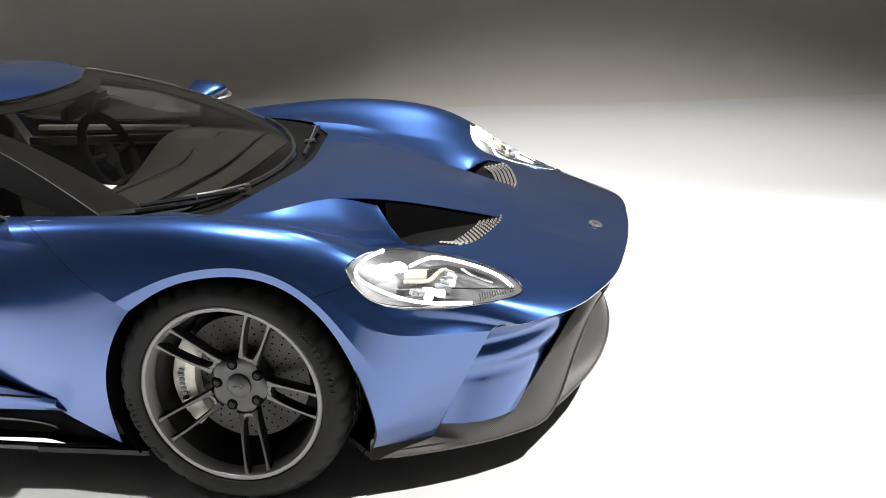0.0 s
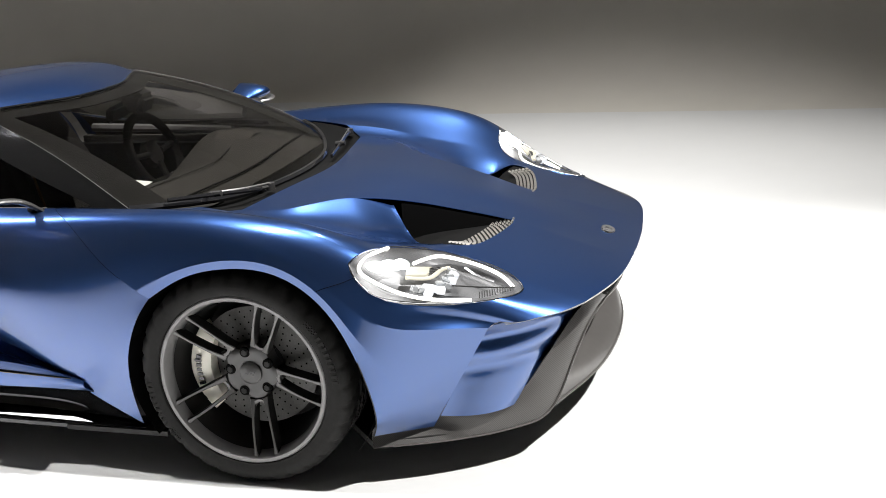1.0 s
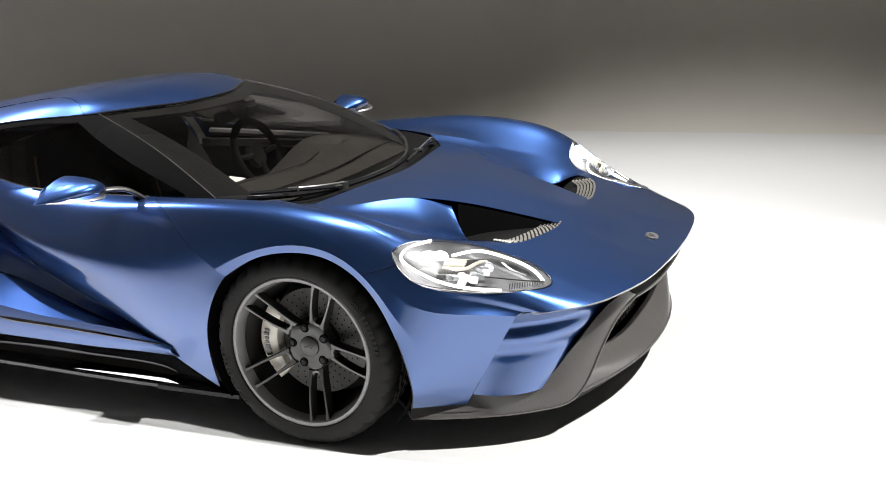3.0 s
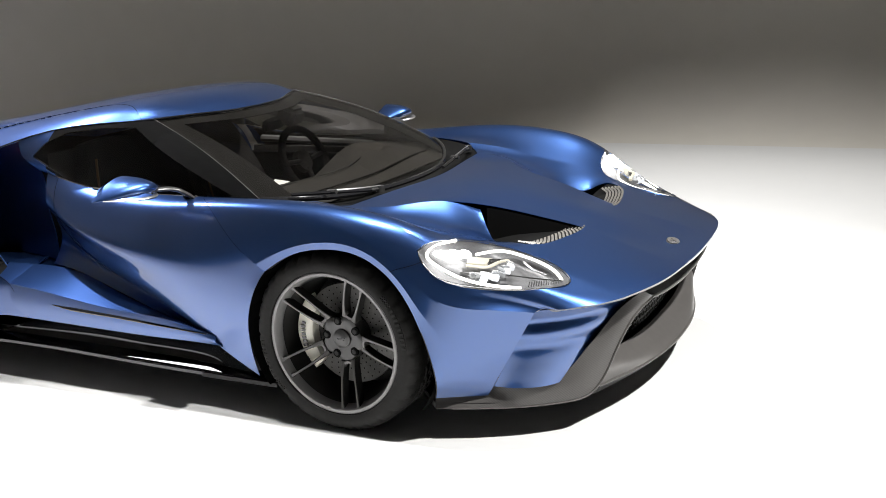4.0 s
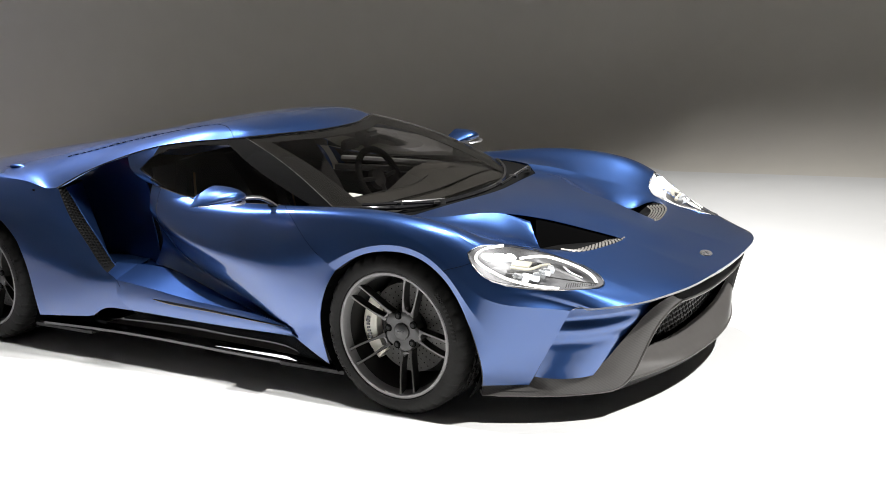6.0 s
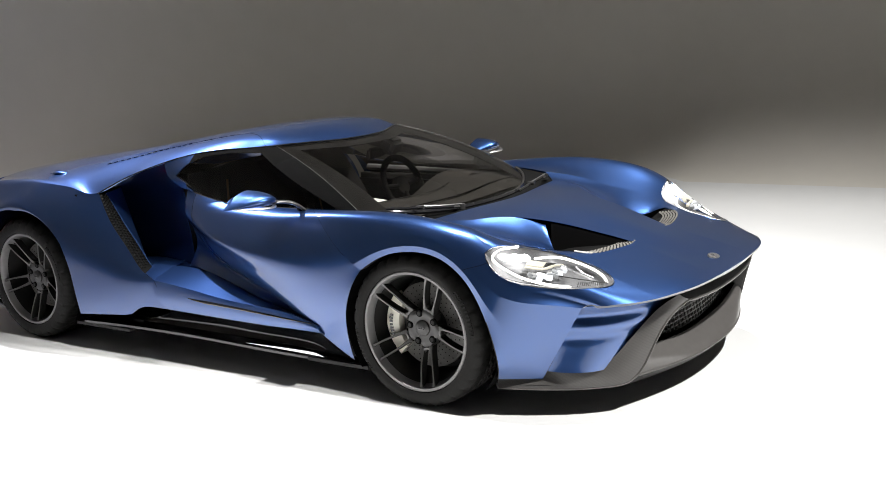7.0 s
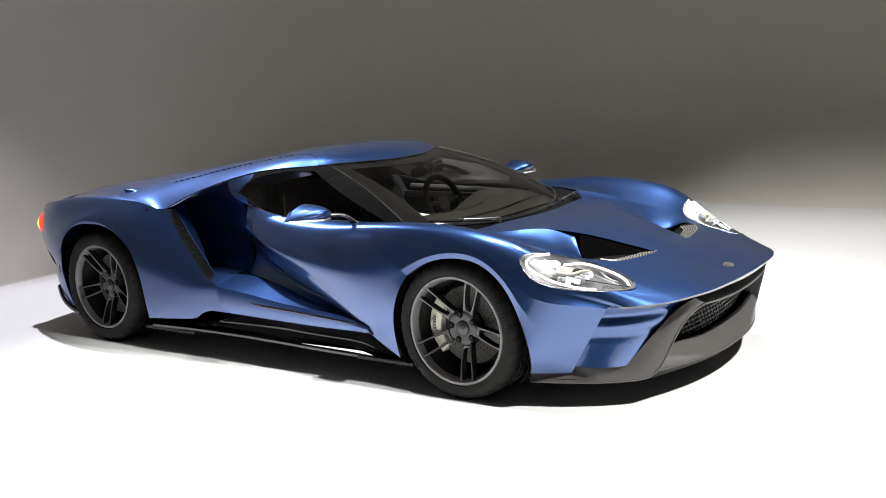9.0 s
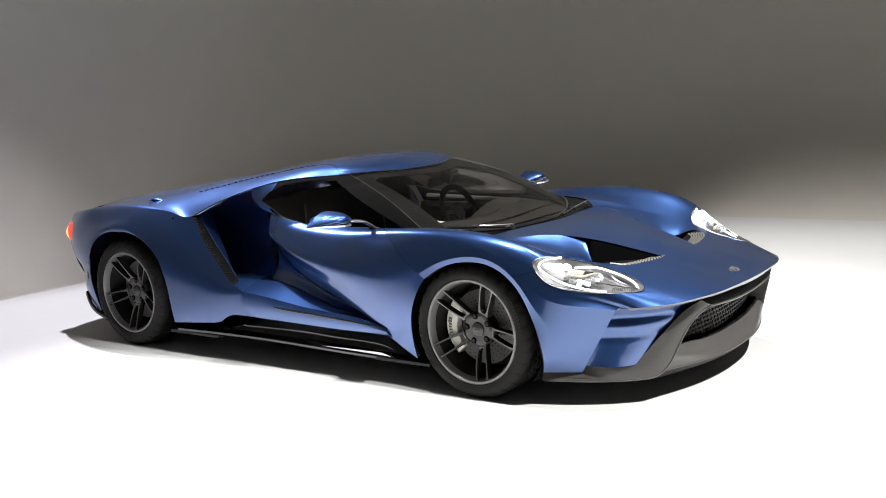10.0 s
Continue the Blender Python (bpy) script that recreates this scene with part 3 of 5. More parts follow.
def headlamp_inside(lamp, sgn):
    def put(points, deep):
        return [(x - 0.43 * deep, sgn * (y + 0.86 * deep), z - 0.26 * deep) for x, y, z in points]

    def rod(name, points, radius, deep, mat, label, steps=8, flat=1.0):
        return part(name, tube(strands([put(points, deep)], [steps] * (len(points) - 1))[0], radius, 8, flat=flat), mat, lamp, label)
    upper = [(0.500, -0.800, 0.656), (0.520, -0.715, 0.645), (0.545, -0.655, 0.631), (0.600, -0.627, 0.610), (0.677, -0.628, 0.586), (0.733, -0.653, 0.566), (0.764, -0.685, 0.552)]
    rod("light_tube", upper, 0.0058, 0.012, LED, "white lit tube along the upper lamp edge")
    lower = [(0.425, -0.800, 0.702), (0.400, -0.870, 0.706), (0.385, -0.915, 0.700), (0.383, -0.938, 0.680), (0.405, -0.940, 0.658), (0.439, -0.936, 0.637), (0.492, -0.918, 0.607), (0.545, -0.900, 0.588), (0.595, -0.863, 0.570), (0.668, -0.815, 0.554)]
    rod("light_tube", lower, 0.0056, 0.008, LED, "white lit tube that bends along the lower lamp edge")
    # overlapping glowing ellipsoids, sized to imitate the projector's glare
    for x, y, z, wide in ((0.430, -0.905, 0.678, 0.042), (0.458, -0.872, 0.673, 0.036), (0.480, -0.846, 0.668, 0.022)):
        bm = bmesh.new()
        bmesh.ops.create_uvsphere(bm, u_segments=24, v_segments=14, radius=1)
        at = put([(x, y, z)], 0.022)[0]
        part("lamp_glare_core", moved(bm, pose(*at, 0, 20, sgn * 60) @ Matrix.Diagonal((wide, 0.026, 0.015, 1))), LED_CORE, lamp, "glowing ellipsoid standing in for the glare of the projector")

    def plate(points, deep, thick, name, mat, label):
        bm = bmesh.new()
        top = [bm.verts.new(p) for p in put(points, deep)]
        low = [bm.verts.new((x, y, z - thick)) for x, y, z in put(points, deep)]
        bm.faces.new(top)
        for k in range(len(top)):
            n = (k + 1) % len(top)
            bm.faces.new((top[k], low[k], low[n], top[n]))
        bmesh.ops.recalc_face_normals(bm, faces=bm.faces)
        return part(name, bm, mat, lamp, label, smooth=False, bevel=0.002)
    plate([(0.494, -0.851, 0.664), (0.545, -0.765, 0.636), (0.547, -0.830, 0.634), (0.500, -0.878, 0.648)], 0.018, 0.010, "light_guide", LED_SOFT, "warm lit light guide")
    louvre = plate([(0.545, -0.790, 0.640), (0.568, -0.748, 0.630), (0.572, -0.790, 0.620), (0.552, -0.832, 0.626)], 0.016, 0.008, "lamp_louvre", LAMP_SILVER, "ribbed silver insert")
    for k in range(5):
        q = (k + 0.5) / 5
        a, b = put([(0.545 + 0.007 * q, -0.790 - 0.042 * q, 0.642 - 0.014 * q), (0.568 + 0.004 * q, -0.748 - 0.042 * q, 0.632 - 0.010 * q)], 0.015)
        part("louvre_rib", tube([a, b], 0.0014, 5), SATIN_BLACK, louvre)
    rod("light_guide", [(0.502, -0.885, 0.641), (0.530, -0.862, 0.632), (0.555, -0.838, 0.626), (0.566, -0.790, 0.625), (0.572, -0.745, 0.622), (0.580, -0.715, 0.616)], 0.0085, 0.014, LED_SOFT, "warm lit hooked light guide", 6, 0.6)
    turn = random.Random(5)
    blocks = [(0.594, -0.735, 0.610), (0.604, -0.752, 0.606), (0.597, -0.780, 0.609), (0.592, -0.808, 0.607), (0.606, -0.790, 0.602), (0.583, -0.832, 0.604), (0.600, -0.822, 0.598), (0.574, -0.855, 0.600), (0.590, -0.848, 0.594), (0.556, -0.868, 0.606), (0.562, -0.880, 0.597), (0.540, -0.882, 0.606), (0.528, -0.889, 0.609)]
    for k, point in enumerate(blocks):
        bm = box(-0.013, 0.013, -0.012, 0.012, -0.010, 0.010)
        bmesh.ops.bevel(bm, geom=bm.edges[:], offset=0.0035, segments=1, affect="EDGES")
        at = put([point], 0.012)[0]
        lit = k % 3 == 1 or k in (8, 9)
        part("lamp_crystal", moved(bm, pose(*at, turn.uniform(-14, 14), 18 + turn.uniform(-12, 12), sgn * (35 + turn.uniform(-18, 18)))), LED_ICE if lit else LAMP_ICE, lamp, "lit cut-glass block" if lit else "clear cut-glass block", smooth=False)
    for k in range(14):
        q = k / 13
        a = (0.689 + 0.078 * q, -0.800 + 0.098 * q, 0.556 - 0.009 * q)
        b = (0.684 + 0.076 * q, -0.778 + 0.094 * q, 0.566 - 0.011 * q)
        part("lamp_rib", tube(put([a, b], 0.008), 0.0018, 5), SATIN_BLACK, lamp)
    rod("lamp_ledge", [(0.612, -0.815, 0.597), (0.69, -0.752, 0.572), (0.769, -0.688, 0.550)], 0.0022, 0.010, SATIN_BLACK, "dark ledge inside the lamp")
    rod("lamp_fold", [(0.625, -0.680, 0.604), (0.66, -0.700, 0.590), (0.715, -0.700, 0.570)], 0.006, 0.028, LAMP_SILVER, "silver fold of the reflector", 8, 0.5)
    ring = [Vector(p) + Vector(LAMP_WAY) * 0.002 for p in LAMP]
    part("lens_rim", tube([(p.x, sgn * p.y, p.z) for p in map(Vector, spline(ring + ring[:1], 90)[:-1])], 0.002, 6, True), CHROME, lamp, "thin bright rim of the lamp cover")


LED_ICE = glow("lit_cut_glass", (0.95, 0.97, 1.0), 0.9)

front_end()


# ---- bumper, grille, splitter ----
def nose():
    # recessed corner with two vanes between the wing and the carbon leg
    vanes = ((0.474, -0.006), (0.450, -0.016), (0.427, -0.024), (0.402, -0.014), (0.380, -0.006), (0.358, -0.009), (0.338, -0.013), (0.312, -0.008), (0.286, -0.003), (0.250, 0.002), (0.196, 0.006))
    for sgn in (1, -1):
        def s(points):
            return [(x, -sgn * w, z) for x, w, z in points]
        rows = []
        for z, out in vanes:
            f, g = (z - 0.158) / 0.311, (z - 0.25) / 0.17
            start, end = np.array((0.534 + 0.178 * f, 0.839 - 0.025 * f)), np.array((0.806 + 0.122 * g, 0.670 - 0.155 * g))
            row = [start + (end - start) * u + np.array((0.6, 0.8)) * (0.15 * u * (1 - u) + out * (1 - 0.3 * u) - 0.001) for u in (0, 0.25, 0.5, 0.75, 1)]
            rows.append(s([(*p, z) for p in row]))
        part("bumper_corner", sheet(weave(strands(rows, [10, 10, 10, 10]), [5] * 10), (1, -sgn, 0)), BLUE, car, "blue recessed bumper corner with air vanes", 0.004)
        # carbon: a low blade that turns up in one sweep into the leg beside the grille
        upper = s([(0.376, 0.915, 0.195), (0.447, 0.860, 0.205), (0.517, 0.818, 0.213), (0.582, 0.818, 0.219), (0.655, 0.797, 0.222), (0.735, 0.745, 0.222), (0.785, 0.705, 0.238), (0.820, 0.672, 0.280), (0.870, 0.615, 0.350), (0.924, 0.545, 0.422), (0.985, 0.47, 0.468)])
        lower = s([(0.375, 0.937, 0.126), (0.480, 0.895, 0.125), (0.560, 0.862, 0.124), (0.620, 0.832, 0.123), (0.700, 0.787, 0.123), (0.775, 0.732, 0.124), (0.835, 0.678, 0.132), (0.866, 0.634, 0.160), (0.902, 0.585, 0.245), (0.957, 0.512, 0.377), (1.002, 0.400, 0.432)])
        middle = [((p[0] + q[0]) / 2 + b, (p[1] + q[1]) / 2 - sgn * b, (p[2] + q[2]) / 2 - 0.004) for p, q, b in zip(upper, lower, [-0.008, -0.008, -0.007, 0.0] + [0.005] * 7)]
        grid = weave(strands([upper, middle, lower], [4] * 10), [8, 8])
        part("carbon_strut", sheet(grid, (1, -sgn, 0)), CARBON, car, "woven carbon-fibre blade turning up beside the grille", 0.006)
        part("strut_edge", tube(grid[-1][2:] + [0.002, 0, 0], 0.0035, 6), GREY_LIP, car, "rolled grey edge of the carbon strut")
        front, back = grid[-1][26:], grid[-1][26:] + [-0.09, sgn * 0.05, 0]
        part("leg_return", sheet(np.array([front, (front + back) / 2, back]), (0, sgn, 0)), SATIN_BLACK, car, "black inner return of the grille strut", 0.004)
    # grey splitter shelf between the legs, sloping up to the grille
    def across(points):
        return side(points) + flip(side(points[:-1][::-1]))
    shelf = [across([(0.868, 0.575, 0.262), (0.885, 0.42, 0.245), (0.900, 0.21, 0.228), (0.902, 0, 0.224)]),
             across([(0.890, 0.606, 0.205), (0.932, 0.43, 0.192), (0.962, 0.22, 0.182), (0.970, 0, 0.180)]),
             across([(0.866, 0.632, 0.158), (0.940, 0.42, 0.154), (0.986, 0.20, 0.152), (0.998, 0, 0.152)])]
    top = loft(shelf, 70, 16)
    part("splitter_lip", sheet(top, (1, 0, 0.5)), GREY_LIP, car, "satin grey splitter shelf under the grille")
    part("lip_edge", tube(top[-1] + [0, 0, -0.003], 0.005, 8), GREY_LIP, car, "rounded front edge of the splitter")
    part("lip_underside", sheet(np.array([top[-1] + [0, 0, -0.006], top[-1] * [1, 0.985, 1] + [-0.02, 0, -0.016], top[-1] * [1, 0.97, 0] + [-0.03, 0, 0.116]]), (1, 0, -0.5)), SATIN_BLACK, car, "dark underside of the splitter", 0.003)
    # rim across the top of the mouth
    rim = spline(across([(0.990, 0.430, 0.428), (1.006, 0.36, 0.424), (1.020, 0.19, 0.412), (1.022, 0, 0.407)]), 60)
    part("mouth_rim", tube(rim, 0.006, 8), GREY_LIP, car, "thin grey rim over the grille")
    part("mouth_roof", sheet(np.array([rim + [-0.002, 0, 0.004], rim + [-0.06, 0, 0.03], rim * [0, 0.95, 1] + [0.86, 0, 0.02]]), (0, 0, -1)), SATIN_BLACK, car, "black roof of the grille opening", 0.003)
    plan = spline(side([(0.37, 0.925, 0.12), (0.57, 0.845, 0.118), (0.69, 0.785, 0.117), (0.79, 0.70, 0.116), (0.846, 0.60, 0.116), (0.90, 0.44, 0.116), (0.952, 0.22, 0.116), (0.968, 0, 0.116)]), 50)
    rim = np.vstack([plan, plan[::-1][1:] * [1, -1, 1]])
    back = rim * [0, 0.8, 1] + [0.2, 0, -0.002]
    part("undertray", sheet(np.array([rim, back]), (0, 0, -1)), SATIN_BLACK, car, "black undertray behind the splitter", 0.02)
    # honeycomb grille in a dark mouth
    pieces = []
    for r in range(13):
        for c in range(-24, 25):
            y, z = (c + 0.5 * (r % 2)) * 0.036, 0.175 + r * 0.0235
            hexa = [(y + 0.0195 * math.sin(k * math.pi / 3), z + 0.0155 * math.cos(k * math.pi / 3)) for k in range(6)]
            x = 0.875 - 0.20 * y * y
            if z > 0.22 and z < 0.43 and abs(y) < 0.57 - 0.45 * (z - 0.24):
                pieces.append(hexagon([(x + 0.16 * (b - 0.2), a, b) for a, b in hexa], 0.0032))
    part("grille", joined(pieces), GRILLE, car, "black honeycomb grille", smooth=False)
    # black plate that puts the shade in behind the grille
    part("grille_shade_plate", box(0.70, 0.72, -0.66, 0.66, 0.12, 0.47), DEEP_BLACK, car, "black plate standing in for the shade behind the grille", smooth=False)
    # round badge
    slope = pose(0.962, 0, 0.5255, 0, 19, 0)
    rim = moved(revolve([(-0.003, 0.032), (0.004, 0.036), (0.008, 0.033), (0.006, 0.027), (-0.003, 0.027)], 48, True), slope @ Matrix.Diagonal((0.78, 1.25, 1, 1)) @ pose(0, 0, 0, -90))
    badge = part("badge", rim, CHROME, car, "small oval chrome badge on the nose")
    part("badge_face", moved(revolve([(0.0, 0.0001), (0.001, 0.015), (0.0, 0.0285)], 40), slope @ Matrix.Diagonal((0.78, 1.25, 1, 1)) @ Matrix.Translation((0, 0, 0.004)) @ pose(0, 0, 0, -90)), LAMP_SILVER, badge, "silver-grey badge face")
    for x, y in ((-0.006, -0.011), (0.006, 0.0), (-0.006, 0.011)):
        part("badge_bar", moved(box(-0.006, 0.006, -0.006, 0.006, 0.003, 0.007), slope @ Matrix.Translation((x, y, 0))), CHROME, badge, smooth=False)


GRILLE = material("black_grille_plastic", (0.010, 0.010, 0.010), 0.5)


def hexagon(points, r):
    """A thin-walled hexagonal ring."""
    bm = bmesh.new()
    mid = sum((Vector(p) for p in points), Vector()) / 6
    a = [bm.verts.new(p) for p in points]
    b = [bm.verts.new(mid + (Vector(p) - mid) * (1 - r / 0.016)) for p in points]
    c = [bm.verts.new(mid + (Vector(p) - mid) * (1 - r / 0.016) - Vector((0.02, 0, 0))) for p in points]
    for k in range(6):
        n = (k + 1) % 6
        bm.faces.new((a[k], a[n], b[n], b[k]))
        bm.faces.new((b[k], b[n], c[n], c[k]))
    return bm


nose()

# ---- sides: door, blade, sill, rear quarter ----
def sides():
    grid = DOOR_GRID
    both_sides("door", sheet(grid, (0, -1, 0.2)), BLUE, car, "blue metallic door below the side window", 0.002)
    both_sides("shut_line", tube([p + [0, 0.0002, -0.0002] for p in grid[:43, -1]], 0.0008, 5), DEEP_BLACK, car, "dark shut line ahead of the door")
    both_sides("shut_line", tube([p + [0, -0.0005, 0.0005] for p in grid[:, 6]], 0.0010, 5), DEEP_BLACK, car, "dark shut line behind the door")
    both_sides("door_lining", sheet(grid[:36, 4:-3] + [0, 0.014, -0.004], (0, 1, 0)), TRIM, car, "dark lining inside the door", 0.003)
    hem = np.array(side([(-0.53, 0.946, 0.245), (-0.70, 0.936, 0.340), (-0.90, 0.904, 0.410), (-1.10, 0.867, 0.468), (-1.30, 0.825, 0.533), (-1.55, 0.754, 0.662)]))
    crest = np.array(side(BLADE_IN[:5] + [(-1.60, 0.775, 0.466)]))
    tuck = sheet(loft([hem, (hem + crest) / 2 + [0, 0.045, 0], crest + [0, 0.012, -0.004]], 60, 16), (0, -1, -0.2))
    both_sides("undercut", tuck, BLUE, car, "dark blue undercut below the door", 0.004)
    both_sides("side_blade", sheet(loft([side(BLADE_IN), side(BLADE_OUT)], 60, 8), (0, -0.5, 1)), BLUE, car, "bright blue flat top of the side blade", 0.004)
    flank = sheet(loft([side(BLADE_OUT), side([(x, w + 0.004, (z + BLADE_LOW[k][2]) / 2) for k, (x, w, z) in enumerate(BLADE_OUT)]), side(BLADE_LOW)], 60, 10), (0, -1, 0))
    both_sides("blade_flank", flank, BLUE, car, "blue flank under the side blade", 0.005)
    slit = spline(side([(-0.60, 0.962, 0.306), (-0.87, 0.970, 0.324), (-1.08, 0.975, 0.338), (-1.30, 0.980, 0.350), (-1.40, 0.981, 0.360)]), 30)
    both_sides("blade_slit", tube(slit, [0.0020 + 0.0075 * (k / 29) ** 0.8 * min(1, (29.6 - k) / 5) for k in range(30)], 8), GLOSS_BLACK, car, "tapering black slit in the blade flank")
    # added chrome strip that mirrors the floor, standing in for a bright sliver
    rise = spline(side([(-0.575, 0.928, 0.139), (-0.72, 0.928, 0.143), (-0.90, 0.929, 0.146), (-1.07, 0.930, 0.149)]), 24)
    tall = [(0.0005 + 0.014 * (1 - k / 23) ** 0.7) * min(1, (k + 0.3) / 3) for k in range(24)]
    both_sides("sill_glint_strip", sheet(np.array([rise, rise + [[0, 0.12 * h, h] for h in tall]]), (0, -1, 0)), CHROME, car, "tapering chrome strip added for the bright sliver on the sill plate", 0.002)
    rocker = [side(BLADE_LOW), side([(-0.50, 0.90, 0.175), (-0.69, 0.86, 0.185), (-1.014, 0.85, 0.19), (-1.25, 0.85, 0.20), (-1.40, 0.85, 0.20), (-1.75, 0.86, 0.20)]), side([(-0.44, 0.90, 0.145), (-0.69, 0.87, 0.145), (-1.014, 0.86, 0.15), (-1.25, 0.86, 0.152), (-1.40, 0.86, 0.154), (-1.90, 0.87, 0.158)])]
    both_sides("rocker", sheet(loft(rocker, 50, 14), (0, -1, 0)), GLOSS_BLACK, car, "gloss black recessed rocker panel", 0.005)
    plan_out = side([(-0.385, 0.930, 0.136), (-0.60, 0.940, 0.138), (-0.87, 0.945, 0.142), (-1.50, 0.945, 0.155), (-1.95, 0.96, 0.158), (-2.25, 0.985, 0.160)])
    plan_in = [(x, -0.80, z) for x, y, z in plan_out]
    both_sides("sill_plate", sheet(loft([plan_out, plan_in], 40, 4), (0, 0, 1)), GLOSS_BLACK, car, "gloss black sill plate with a sharp edge", 0.018, bevel=0.003)


DECK_CENTRE = [(-2.48, 0, 1.010), (-2.65, 0, 0.990), (-2.82, 0, 0.971), (-2.98, 0, 0.953), (-3.16, 0, 0.932), (-3.35, 0, 0.909), (-3.53, 0, 0.886), (-3.69, 0, 0.865)]
DECK_MID = [(-2.40, 0.53, 0.973), (-2.55, 0.535, 0.954), (-2.72, 0.535, 0.936), (-2.88, 0.53, 0.920), (-3.07, 0.52, 0.902), (-3.27, 0.50, 0.881), (-3.47, 0.46, 0.858), (-3.65, 0.42, 0.838)]
DECK_OUTER = [(-2.26, 0.78, 0.893), (-2.43, 0.79, 0.896), (-2.61, 0.795, 0.902), (-2.78, 0.798, 0.902), (-2.99, 0.790, 0.891), (-3.21, 0.768, 0.869), (-3.43, 0.715, 0.840), (-3.61, 0.63, 0.818)]
HAUNCH = [(-2.15, 0.862, 0.846), (-2.33, 0.876, 0.870), (-2.52, 0.884, 0.890), (-2.70, 0.888, 0.898), (-2.93, 0.886, 0.893), (-3.18, 0.870, 0.868), (-3.40, 0.826, 0.834), (-3.56, 0.755, 0.812)]
QUARTER_UP = [(-2.005, 0.912, 0.698), (-2.22, 0.945, 0.745), (-2.48, 0.965, 0.792), (-2.72, 0.972, 0.818), (-2.96, 0.962, 0.796), (-3.20, 0.928, 0.756), (-3.40, 0.875, 0.730), (-3.54, 0.805, 0.718)]
QUARTER_MID = [(-1.845, 0.950, 0.572), (-2.10, 0.980, 0.608), (-2.40, 0.998, 0.686), (-2.72, 1.004, 0.780), (-3.00, 0.993, 0.715), (-3.20, 0.955, 0.640), (-3.36, 0.905, 0.600), (-3.49, 0.845, 0.585)]
QUARTER_ARCH = [(-1.70, 0.977, 0.461), (-1.99, 0.996, 0.490), (-2.345, 1.005, 0.585), (-2.72, 1.000, 0.750), (-3.02, 0.992, 0.665), (-3.135, 0.965, 0.540), (-3.23, 0.925, 0.450), (-3.34, 0.87, 0.420)]
RAIL = [(-1.135, 0.518, 1.070), (-1.25, 0.550, 1.065), (-1.40, 0.575, 1.058), (-1.55, 0.605, 1.046), (-1.70, 0.645, 1.021), (-1.90, 0.71, 0.966), (-2.03, 0.78, 0.914), (-2.15, 0.862, 0.846)]
ROOF_CENTRE = [(-0.965, 0, 1.062), (-1.115, 0, 1.121), (-1.28, 0, 1.142), (-1.50, 0, 1.134), (-1.72, 0, 1.115), (-2.00, 0, 1.077), (-2.25, 0, 1.042), (-2.48, 0, 1.010)]
ROOF_MID = [(-1.035, 0.30, 1.066), (-1.155, 0.31, 1.114), (-1.32, 0.33, 1.132), (-1.52, 0.345, 1.118), (-1.72, 0.37, 1.090), (-1.96, 0.41, 1.049), (-2.18, 0.46, 1.010), (-2.40, 0.53, 0.973)]
ROOF_OUTER = [(-1.10, 0.452, 1.069), (-1.195, 0.478, 1.096), (-1.36, 0.503, 1.098), (-1.53, 0.53, 1.078), (-1.70, 0.565, 1.050), (-1.92, 0.63, 0.995), (-2.09, 0.70, 0.943), (-2.26, 0.78, 0.893)]
ROOF_ALONG, TAIL_ALONG = [10, 10, 10, 10, 12, 12, 12], [20, 20, 20, 14, 12, 12, 10]


